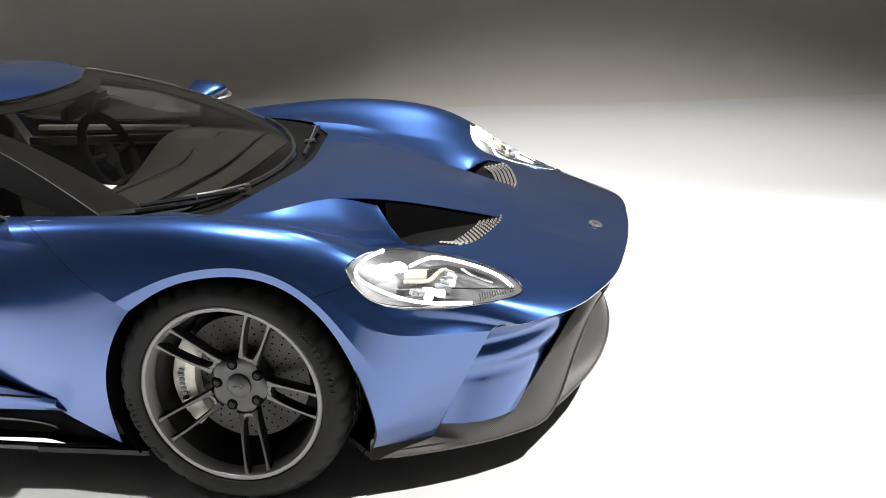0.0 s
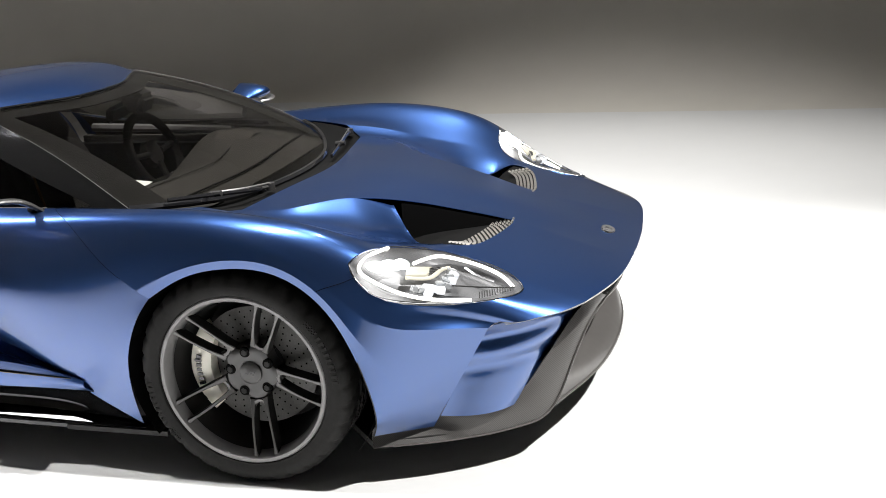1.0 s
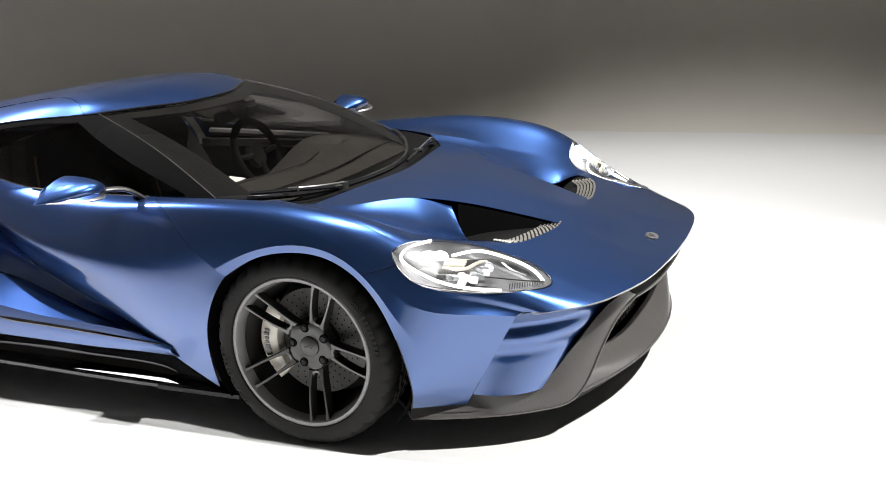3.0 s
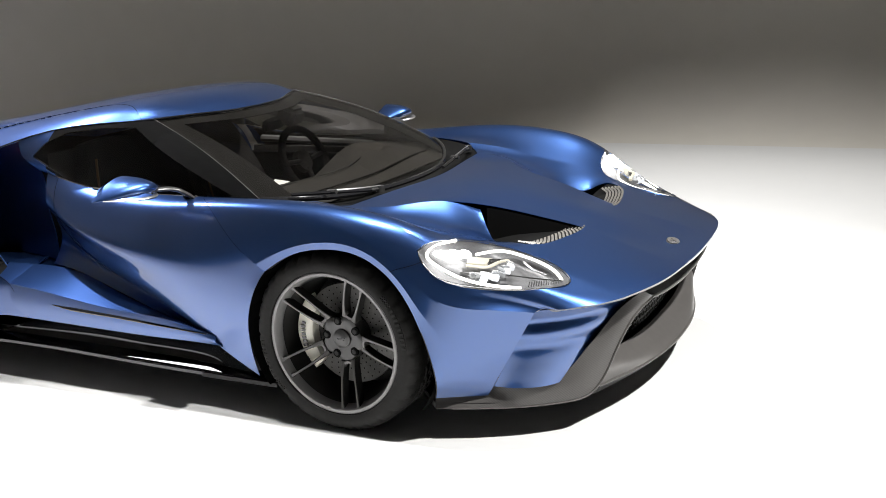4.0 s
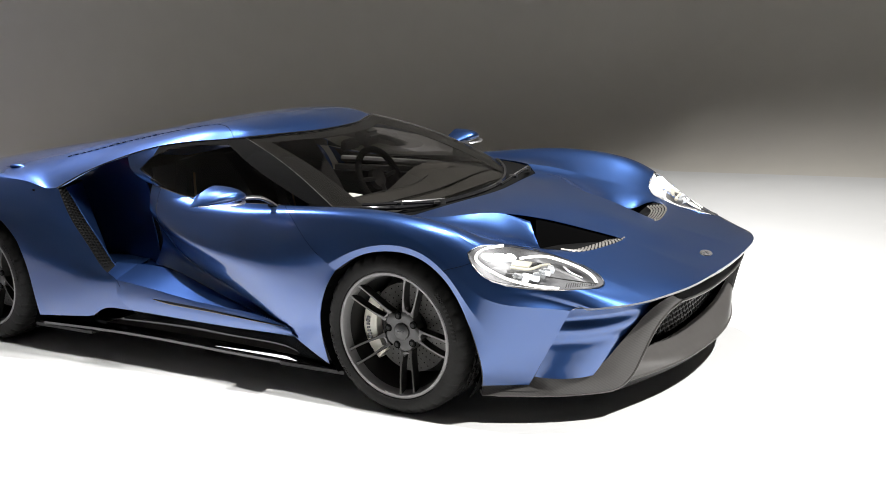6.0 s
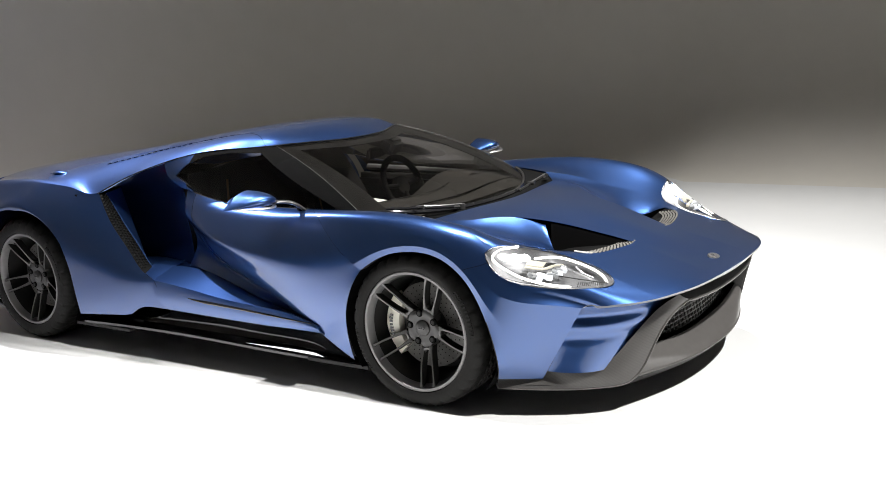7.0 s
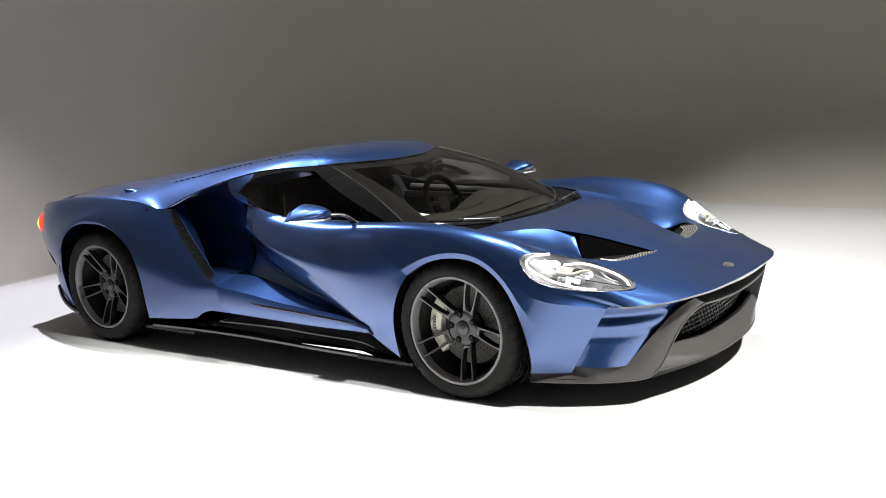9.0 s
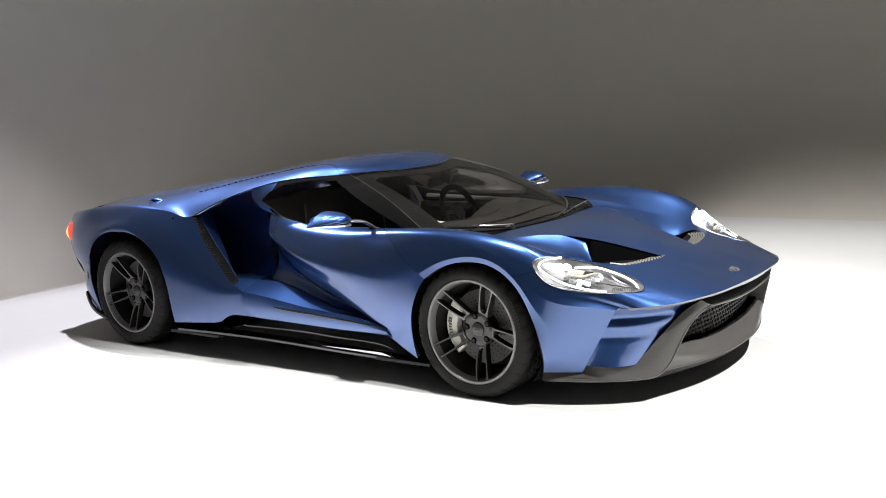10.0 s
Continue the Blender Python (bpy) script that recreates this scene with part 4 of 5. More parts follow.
def shell():
    """Roof, rear deck and haunch: smooth lines that run from the windscreen to the tail."""
    pairs = ((ROOF_CENTRE, DECK_CENTRE), (ROOF_MID, DECK_MID), (ROOF_OUTER, DECK_OUTER), (RAIL, HAUNCH))
    lines = strands([side(a + b[1:]) for a, b in pairs], ROOF_ALONG + TAIL_ALONG, 400.0)
    lines[-1] = strands([side(RAIL + HAUNCH[1:])], ROOF_ALONG + TAIL_ALONG, 150.0)[0]
    n = sum(ROOF_ALONG)
    fore = [[(-1.632, 0.986, 0.432), (-1.97, 1.000, 0.405), (-2.285, 1.006, 0.440)], [(-1.595, 0.985, 0.36), (-1.94, 0.998, 0.310), (-2.262, 1.005, 0.305)], [(-1.55, 0.982, 0.286), (-1.90, 0.993, 0.215), (-2.245, 1.001, 0.198)]]
    rows = [QUARTER_UP, QUARTER_MID, QUARTER_ARCH] + [r + [(x, w - 0.003, z - d) for x, w, z in QUARTER_ARCH[3:]] for r, d in zip(fore, (0.13, 0.27, 0.40))]
    low = strands([side(r) for r in rows], TAIL_ALONG, 12.0)
    q = np.linspace(0, 1, 21)
    a, r = np.radians(32.5 + 59 * q), 0.433 - 0.035 * q
    low[2, 40:61, 0], low[2, 40:61, 2] = -2.71 + r * np.cos(a), 0.352 + r * np.sin(a)
    # the lower edge stays level, then steps up over the black sill
    at = low[-1, :41, 0]
    low[-1, :41, 2] = np.interp(-at, [1.55, 1.68, 1.73, 1.78, 1.83, 1.88, 2.245], [0.286, 0.289, 0.284, 0.266, 0.236, 0.226, 0.198])
    both = np.vstack([lines[:0:-1] * [1, -1, 1], lines])
    ahead = np.repeat(low[:1, :1], n, axis=1)
    brow = np.concatenate([ahead, low[:1]], axis=1)
    counts = [14, 12, 12, 12, 12, 14]
    # creased along the haunch at its front, round further back
    f = np.clip((np.arange(both.shape[1]) - n - 24) / 34, 0, 1)[None, :, None]
    top = weave(both, counts) * (1 - f) + weave(np.vstack([brow * [1, -1, 1], both, brow]), [8] + counts + [8])[8:-8] * f
    counts = [14, 14, 14, 8, 8, 8]
    flank = weave(np.vstack([lines[3:, n:], low]), counts) * (1 - f[:, n:]) + weave(np.vstack([lines[2:, n:], low]), [8] + counts)[8:] * f[:, n:]
    return top[:, :n + 1], flank, top[:, n:]


ROOF_GRID, FLANK_GRID, DECK_GRID = shell()


def rear_quarter():
    grid = FLANK_GRID
    haunch = sheet(grid, (0, -1, 0.3), lambda j, i: j < 42 or i < 40)
    body = joined([sheet(DECK_GRID, (0, 0, 1)), mirrored(haunch), haunch])
    bmesh.ops.remove_doubles(body, verts=body.verts, dist=2e-4)
    part("rear_clamshell", body, BLUE, car, "blue metallic rear clamshell, deck and haunches round the wheel arches", 0.006, angle=24)
    both_sides("shut_line", tube([p + [0, -0.0006, 0] for p in grid[42:, 0]], 0.0010, 5), DEEP_BLACK, car, "thin dark seam between haunch and side blade")
    # cheek of the side intake and its mesh
    edge = spline(grid[:43, 0], 40)
    inner = spline(side([(-2.125, 0.80, 0.836), (-2.06, 0.787, 0.75), (-1.98, 0.792, 0.66), (-1.90, 0.797, 0.57), (-1.81, 0.81, 0.472)]), 40)
    inner = edge * 0.35 + inner * 0.65
    strip = np.array([edge, edge * 0.5 + inner * 0.5, inner])
    both_sides("intake_cheek", sheet(strip, (1, 0.3, 0.2)), DEEP_BLACK, car, "black slanted side intake", 0.004)
    pieces = []
    for k in range(1, 26):
        for j, f in enumerate((0.16, 0.38, 0.60, 0.82)):
            q = (k + 0.5 * (j % 2)) / 27
            e, i = np.array([np.interp(q * 39, range(40), c[:, a]) for c in (edge, inner) for a in range(3)]).reshape(2, 3)
            p = e * (1 - f) + i * f + [0.004, 0, 0.003]
            bm = bmesh.new()
            bmesh.ops.create_cone(bm, cap_ends=True, segments=6, radius1=0.0072, radius2=0.0035, depth=0.009)
            pieces.append(moved(bm, Matrix.Translation(p) @ pose(0, 0, 0, 0, 60, 0)))
    both_sides("intake_rim", tube(inner + [0.004, -0.002, 0], 0.0026, 6), BLUE, car, "thin blue edge of the side intake")
    both_sides("intake_mesh", joined(pieces), STUD, car, "black studded mesh in the side intake", smooth=False, kind="stuff")
    # dark inner face between the cabin and the haunch
    ahead = [(-1.79, 0.668, 0.985), (-1.765, 0.680, 0.93), (-1.68, 0.688, 0.865), (-1.62, 0.728, 0.72), (-1.62, 0.715, 0.62), (-1.63, 0.700, 0.445)]
    middle = [(-2.00, 0.630, 0.972), (-1.96, 0.625, 0.92), (-1.92, 0.622, 0.85), (-1.86, 0.630, 0.72), (-1.83, 0.640, 0.60), (-1.80, 0.650, 0.445)]
    astern = [(-2.35, 0.62, 0.93), (-2.34, 0.605, 0.88), (-2.33, 0.60, 0.80), (-2.32, 0.60, 0.70), (-2.32, 0.60, 0.58), (-2.32, 0.60, 0.445)]
    wall = [list(w) for w in zip(ahead, middle, astern)]
    bed = [side([(-1.50, 0.76, 0.448), (-1.80, 0.815, 0.464), (-2.05, 0.83, 0.50)]), side([(-1.50, 0.60, 0.440), (-1.85, 0.58, 0.450), (-2.35, 0.58, 0.450)])]
    # added black block: the open tunnel's shade is put into its colour
    both_sides("tunnel_shade_block", box(-2.30, -2.285, -0.90, -0.58, 0.45, 0.84), DEEP_BLACK, car, "black block standing in for the shaded depth of the air tunnel", smooth=False)
    cheek = inner + np.linspace(0, 1, 40)[::-1, None] * [-0.02, 0.13, 0.01] + [0, 0.01, 0]
    both_sides("tunnel_cheek", sheet(np.array([inner, (inner + cheek) / 2 + [-0.01, 0, 0], cheek + [-0.03, 0, 0]]), (1, 0.3, 0)), BLUE, car, "blue inner panel beside the side intake", 0.004)
    both_sides("tunnel_bed", sheet(loft(bed, 20, 8), (0, 0, 1)), BLUE, car, "blue bed of the air tunnel", 0.004)
    both_sides("tunnel_wall", sheet(loft([side(r) for r in wall], 30, 40), (0, -1, 0)), BLUE, car, "dark blue wall of the air tunnel", 0.004)
    shelf = [side([(-1.630, 0.984, 0.430), (-1.66, 0.981, 0.445), (-1.70, 0.976, 0.461)]), side([(-1.70, 0.70, 0.474), (-1.76, 0.74, 0.472), (-1.83, 0.80, 0.474)])]
    both_sides("blade_joint", sheet(loft(shelf, 14, 10), (0, 0, 1)), BLUE, car, "blue joint of the blade and the haunch", 0.004)
    # tail: valance, lamp and lower dark trim
    tail = [side([(-3.56, 0.755, 0.812), (-3.65, 0.42, 0.838), (-3.69, 0, 0.865)]), side([(-3.54, 0.80, 0.705), (-3.63, 0.48, 0.70), (-3.66, 0, 0.70)]), side([(-3.48, 0.84, 0.56), (-3.58, 0.5, 0.54), (-3.62, 0, 0.54)]), side([(-3.34, 0.87, 0.42), (-3.45, 0.5, 0.36), (-3.5, 0, 0.35)])]
    both_sides("tail_panel", sheet(loft(tail, 40, 30), (-1, 0, 0)), BLUE, car, "blue tail panel", 0.005)
    dark = [side([(-3.115, 0.970, 0.565), (-3.23, 0.925, 0.455), (-3.34, 0.872, 0.424)]), side([(-3.14, 0.962, 0.44), (-3.235, 0.930, 0.39), (-3.325, 0.885, 0.36)]),
            side([(-3.12, 0.960, 0.33), (-3.21, 0.937, 0.30), (-3.285, 0.900, 0.28)]), side([(-3.07, 0.957, 0.20), (-3.12, 0.945, 0.185), (-3.18, 0.920, 0.18)])]
    both_sides("rear_valance", sheet(loft(dark, 16, 20), (0, -1, 0)), BLUE, car, "blue corner behind the rear wheel", 0.006)
    strip = [side([(-3.19, 0.95, 0.455), (-3.27, 0.905, 0.425), (-3.36, 0.86, 0.405)]), side([(-3.185, 0.952, 0.41), (-3.25, 0.915, 0.375), (-3.34, 0.865, 0.35)])]
    both_sides("rear_marker", sheet(loft(strip, 14, 5), (0, -1, 0)), GLOSS_BLACK, car, "black strip behind the rear wheel", 0.004)
    fin = side([(-3.27, 0.915, 0.30), (-3.20, 0.945, 0.235), (-3.12, 0.955, 0.19), (-3.03, 0.945, 0.15)])
    both_sides("diffuser_fin", tube(spline(fin, 20), 0.012, 6, flat=1.6), GLOSS_BLACK, car, "black fin under the rear corner")
    for sgn in (1, -1):
        seat = Matrix.Translation((-3.545, -sgn * 0.775, 0.690)) @ pose(0, 0, 0, 0, 0, -58 if sgn > 0 else -122)
        tl = part("tail_lamp", moved(revolve([(-0.010, 0.062), (-0.018, 0.068), (-0.010, 0.076), (0.03, 0.080), (0.03, 0.058)], 40), seat), TAIL, car, "round glowing red tail lamp ring")
        part("tail_lamp_core", moved(revolve([(-0.052, 0.0001), (-0.048, 0.028), (-0.034, 0.048), (-0.008, 0.060), (0.02, 0.061)], 36), seat), TAIL_CORE, tl, "orange glowing tail lamp core")
        part("lamp_bar", moved(box(-0.04, 0.04, -0.034, -0.024, -0.003, 0.003), Matrix.Translation((-3.545, -sgn * 0.775, 0.690)) @ pose(0, 0, 0, 0, 0, -58 if sgn > 0 else -122)), GLOSS_BLACK, tl, smooth=False)


sides()
rear_quarter()

# ---- roof, glass, deck ----
def upper_body():
    part("roof", sheet(ROOF_GRID, (0, 0, 1)), BLUE, car, "blue metallic roof running into the rear buttresses", 0.006)
    stop = int((ROOF_GRID[38, :, 0] > -1.80).sum())
    part("roof_lining", sheet(ROOF_GRID[4:-4, :stop] - [0, 0, 0.014], (0, 0, -1)), TRIM, car, "dark roof lining", 0.004)
    # louvres and a seam along each buttress, and a small filler dome on the deck
    top = np.concatenate([ROOF_GRID, DECK_GRID[:, 1:]], axis=1).reshape(-1, 3)

    def rest(x, w, lift):
        near = top[np.argsort((top[:, 0] - x) ** 2 + (top[:, 1] + w) ** 2)[:4]]
        return Vector((x, -w, float(near[:, 2].mean()) + lift))
    for sgn in (1, -1):
        line = [rest(x, w, 0.0015) for x, w in spline([(-2.40, 0.585), (-2.20, 0.495), (-2.00, 0.425), (-1.86, 0.405)], 15)]
        for k, (a, b) in enumerate(zip(line, line[1:])):
            mid, way = (a + b) / 2, b - a
            mid.y, way.y = sgn * mid.y, sgn * way.y
            turn = way.to_track_quat("X", "Z").to_matrix().to_4x4()
            slot = part("louvre", moved(box(-0.013, 0.013, -0.006, 0.006, -0.002, 0.002), Matrix.Translation(mid) @ turn), DEEP_BLACK, car, "dark louvre slot in the buttress", smooth=False)
            part("louvre_edge", moved(box(-0.003, 0.003, -0.0055, 0.0055, -0.002, 0.004), Matrix.Translation(mid + way * 0.33) @ turn), CHROME, slot, "bright louvre edge", smooth=False)
        seam = [rest(x, w, 0.0004) for x, w in spline([(-1.86, 0.405), (-1.66, 0.405), (-1.46, 0.41), (-1.33, 0.445), (-1.24, 0.50), (-1.19, 0.535)], 40)]
        part("shut_line", tube([(p.x, sgn * p.y, p.z) for p in seam], 0.0014, 5), DEEP_BLACK, car, "thin dark seam along the roof")
        at = rest(-2.70, 0.68, 0.0)
        dome = bmesh.new()
        bmesh.ops.create_uvsphere(dome, u_segments=24, v_segments=12, radius=1)
        cap = part("deck_dome", moved(dome, Matrix.Translation((at.x, sgn * at.y, at.z)) @ pose(0, 0, 0, 0, 6, sgn * 20) @ Matrix.Diagonal((0.055, 0.026, 0.014, 1))), BLUE, car, "small blue dome on the rear deck")
        # chrome bar added as a glint next to the dome
        part("dome_glint_bar", moved(box(-0.022, 0.022, -0.003, 0.003, -0.002, 0.002), Matrix.Translation((at.x - 0.035, sgn * (at.y - 0.028), at.z + 0.003)) @ pose(0, 0, 0, 0, 6, sgn * 20)), CHROME, cap, "small chrome bar set as a glint beside the dome", smooth=False)
    # windscreen
    base = [(-0.15, 0, 0.748), (-0.18, 0.25, 0.748), (-0.26, 0.46, 0.757), (-0.36, 0.62, 0.775), (-0.455, 0.722, 0.789)]
    top = [(-0.97, 0, 1.060), (-0.985, 0.18, 1.061), (-1.04, 0.31, 1.065), (-1.10, 0.45, 1.068), (-1.135, 0.516, 1.068)]
    def bulge(f, lift):
        return [tuple(np.array(a) * (1 - f) + np.array(b) * f + [0.0, lift * 0.25 * (k / 4), lift]) for k, (a, b) in enumerate(zip(base, top))]
    rows = [base, bulge(0.33, 0.028), bulge(0.67, 0.026), top]
    rows = [flip(side(r))[::-1] + side(r)[1:] for r in rows]
    pane = loft(rows, 60, 40)
    part("windscreen", sheet(pane, (1, 0, 1)), GLASS, car, "dark tinted wrap-round windscreen")
    inside = pane * [1, 0.975, 1] - [0.012, 0, 0.012]
    for strip, what in ((inside[:, :9], "dark cover of the windscreen pillar"), (inside[:, -6:], "dark cover of the windscreen pillar"), (inside[-5:, 5:-5], "dark band under the roof's front edge")):
        part("pillar_cover", sheet(strip, (-1, 0, -1)), DARK_LINING, car, what, 0.004)
    for y in (1, -1):
        line = [tuple(r[-1] if y > 0 else (r[0])) for r in rows]
        part("screen_trim", tube(spline(line, 30), 0.0013, 6), ALLOY_SPOKE, car, "thin grey trim along the windscreen pillar")
    frit = spline([rows[0][i] for i in range(len(rows[0]))], 60)
    part("screen_seal", tube(frit, 0.012, 6), GLOSS_BLACK, car, "black seal under the windscreen")
    head = spline([rows[3][i] for i in range(len(rows[3]))], 60)
    part("roof_trim", tube(head, 0.005, 6), GLOSS_BLACK, car, "black seal above the windscreen")
    # side window band: pillar, glass, dark panel behind
    pillar = [rows[3][-1], rows[2][-1], rows[1][-1], rows[0][-1]]
    t_rows = [side([(-1.25, 0.550, 1.064), (-1.40, 0.575, 1.056), (-1.55, 0.605, 1.044), (-1.68, 0.640, 1.024), (-1.80, 0.676, 0.993)]),
              side([(-1.12, 0.642, 0.990), (-1.33, 0.663, 0.985), (-1.50, 0.672, 0.985), (-1.65, 0.682, 0.978), (-1.785, 0.688, 0.95)]),
              side([(-0.95, 0.718, 0.890), (-1.20, 0.726, 0.895), (-1.42, 0.722, 0.905), (-1.60, 0.710, 0.918), (-1.755, 0.692, 0.910)]),
              side([(-0.78, 0.758, 0.779), (-1.10, 0.762, 0.796), (-1.36, 0.742, 0.813), (-1.54, 0.715, 0.845), (-1.68, 0.690, 0.864)])]
    t_rows = [[p] + r for p, r in zip(pillar, t_rows)]
    band = sheet(loft(t_rows, 60, 40), (0, -1, 0.3))
    window = side([(-1.19, 0, 1.043), (-1.38, 0, 1.040), (-1.54, 0, 1.024), (-1.63, 0, 0.988), (-1.70, 0, 0.926), (-1.566, 0, 0.862), (-1.484, 0, 0.826), (-1.38, 0, 0.811), (-1.20, 0, 0.804), (-0.60, 0, 0.796), (-0.59, 0, 0.803)])
    glass = cut(band, window, (0, 1, 0))
    behind = cut(band, side([(-1.62, 0, 1.3), (-1.95, 0, 1.3), (-1.95, 0, 0.8), (-1.62, 0, 0.8)]), (0, 1, 0))
    both_sides("window_surround", band, PILLAR_BLACK, car, "gloss black pillar and window surround", 0.006)
    for ob in both_sides("side_window", glass, SIDE_GLASS, car, "dark tinted teardrop side window"):
        ob.visible_shadow = False
    inner = behind.copy()
    for v in inner.verts:
        v.co.y += 0.014
    bmesh.ops.reverse_faces(inner, faces=inner.faces)
    both_sides("pillar_lining", inner, TRIM, car, "dark lining inside the rear pillar", 0.003)
    both_sides("rear_pillar", behind, BLUE, car, "dark blue panel behind the side window", 0.005)
    drip = spline([(x, y - 0.002, z - 0.002) for x, y, z in side(RAIL)], 60)
    both_sides("rail_seal", tube(drip, 0.0035, 6), GLOSS_BLACK, car, "black seal along the roof rail")


upper_body()


# ---- wheels: built round the y axis, the outer face towards -y ----
def wheel(x, w, r, width, turn, sgn, brake):
    place = Matrix.Translation((x, -sgn * w, r)) @ (Matrix.Identity(4) if sgn > 0 else Matrix.Diagonal((1, -1, 1, 1)))

    def add(name, bm, mat, parent, label="", **more):
        moved(bm, place)
        if sgn < 0:
            bmesh.ops.reverse_faces(bm, faces=bm.faces)
        return part(name, bm, mat, parent, label, **more)
    rl = 0.266
    barrel = revolve([(0.006, rl - 0.004), (-0.002, rl), (-0.005, rl - 0.004), (-0.004, rl - 0.013), (0.004, rl - 0.018), (0.05, rl - 0.028), (width - 0.02, rl - 0.034)], 96)
    hub = add("wheel", barrel, ALLOY, car, "grey alloy wheel with five pairs of thin spokes")
    # inner barrel coloured near-black for the shade deep in the wheel
    liner = revolve([(0.03, rl - 0.0285), (0.09, rl - 0.040), (width - 0.03, rl - 0.046), (width - 0.03, 0.10)], 96)
    add("barrel", liner, ALLOY_DARK, hub, "inner barrel with the shade inside the wheel put into its colour")
    side_r = [(0.004, rl - 0.002), (-0.008, rl + 0.004), (-0.014, rl + 0.022), (-0.010, r - 0.030), (0.002, r - 0.014), (0.018, r - 0.004), (0.04, r - 0.0005), (0.06, r)]
    treads = []
    for k in range(1, 5):
        y = 0.06 + (width - 0.12) * k / 5
        treads += [(y - 0.006, r), (y - 0.004, r - 0.007), (y + 0.004, r - 0.007), (y + 0.006, r)]
    profile = side_r + treads + [(width - 0.06, r), (width - 0.018, r - 0.004), (width, r - 0.02), (width - 0.005, rl + 0.004)]
    carcass = revolve(profile, 288)
    for k, v in enumerate(carcass.verts):
        reach = math.hypot(v.co.x, v.co.z)
        if 0.001 < v.co.y < width - 0.012 and reach > r - 0.016 and (k % 288 + int(v.co.y * 90)) % 9 < 2:
            v.co.x, v.co.z = v.co.x * (1 - 0.007 / reach), v.co.z * (1 - 0.007 / reach)
    tyre = add("tyre", carcass, RUBBER, hub, "low-profile black road tyre")
    bars = []
    for start, n, deg in ((60, 9, 3.3), (240, 9, 3.3)):
        for k in range(n):
            a = start + k * deg
            bars.append(moved(box(-0.004, 0.004, -0.0012, 0.002, -0.011, 0.011), pose(0, 0, 0, 0, a, 0) @ pose(0, -0.0135, rl + 0.034, 7, 0, 0)))
            bars.append(moved(box(-0.0065, 0.0065, -0.0012, 0.002, -0.011 + 0.016 * (k % 2), -0.007 + 0.016 * (k % 2)), pose(0, 0, 0, 0, a + 0.6, 0) @ pose(0, -0.0135, rl + 0.034, 7, 0, 0)))
        for k in range(8):
            for j in range(2):
                a = start - 11 + k * 1.1
                bars.append(moved(box(-0.0022, 0.0022, -0.0012, 0.002, -0.004, 0.004), pose(0, 0, 0, 0, a, 0) @ pose(0, -0.0135, rl + 0.026 + 0.011 * j + 0.004 * (k % 2), 7, 0, 0)))
    add("sidewall_lettering", joined(bars), RUBBER_MARK, tyre, "raised black lettering bars on the sidewall", smooth=False, kind="stuff")
    # five pairs of spokes, bowed, from the hub to the lip
    for k in range(5):
        for s in (-1, 1):
            a = math.radians(turn) + k * math.tau / 5
            pts = []
            for q in range(9):
                f = q / 8
                rad = 0.084 + (rl - 0.014 - 0.084) * f
                off = s * (0.0200 + 0.0140 * f + 0.003 * math.sin(math.pi * f))
                d = 0.060 - 0.058 * f ** 0.85
                pts.append((-(rad * math.sin(a) + off * math.cos(a)), d, -(rad * math.cos(a) - off * math.sin(a))))
            # spoke body near-black: shade on its deep sides is put into the colour
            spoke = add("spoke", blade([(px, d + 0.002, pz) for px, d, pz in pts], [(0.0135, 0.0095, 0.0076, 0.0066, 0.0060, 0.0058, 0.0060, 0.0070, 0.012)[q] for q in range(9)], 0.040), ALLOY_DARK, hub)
            add("spoke_face", blade(pts, [(0.0120, 0.0080, 0.0062, 0.0052, 0.0046, 0.0044, 0.0046, 0.0056, 0.010)[q] for q in range(9)], 0.004), ALLOY_SPOKE, spoke, "satin grey spoke face")
        u_turn = [(-(r0 * math.sin(a) + o * math.cos(a)), 0.057, -(r0 * math.cos(a) - o * math.sin(a))) for r0, o in ((0.106, -0.021), (0.094, -0.014), (0.090, 0.0), (0.094, 0.014), (0.106, 0.021))]
        add("spoke_root", blade(u_turn, [0.007] * 5, 0.022), ALLOY_SPOKE, hub)
        b = a + math.tau / 10
        nut = moved(revolve([(0.004, 0.0001), (0.004, 0.0095), (0.02, 0.0100), (0.02, 0.0001)], 6), pose(-0.066 * math.sin(b), 0.0525, -0.066 * math.cos(b)))
        add("wheel_nut", nut, SATIN_BLACK, hub, "dark wheel nut", smooth=False)
        # black disc proud of the hub, painted for the shade round the nut
        add("nut_shade_disc", moved(revolve([(-0.0030, 0.0001), (-0.0032, 0.0150), (0.004, 0.0175)], 24), pose(-0.066 * math.sin(b), 0.0625, -0.066 * math.cos(b))), DEEP_BLACK, hub)
    star = revolve([(0.064, 0.0001), (0.064, 0.036), (0.0625, 0.060), (0.061, 0.080), (0.066, 0.092), (0.085, 0.098), (0.11, 0.099)], 80)
    for v in star.verts:
        reach = math.hypot(v.co.x, v.co.z)
        if reach > 0.07:
            f = 0.90 + 0.10 * math.cos(5 * (math.atan2(-v.co.x, -v.co.z) - math.radians(turn)))
            v.co.x, v.co.z = v.co.x * f, v.co.z * f
    add("hub_face", star, HUB_GREY, hub, "dark dished hub with five rounded corners")
    cap = add("centre_cap", revolve([(0.053, 0.0001), (0.054, 0.028), (0.058, 0.035), (0.072, 0.037)], 40), HUB_GREY, hub, "plain round centre cap")
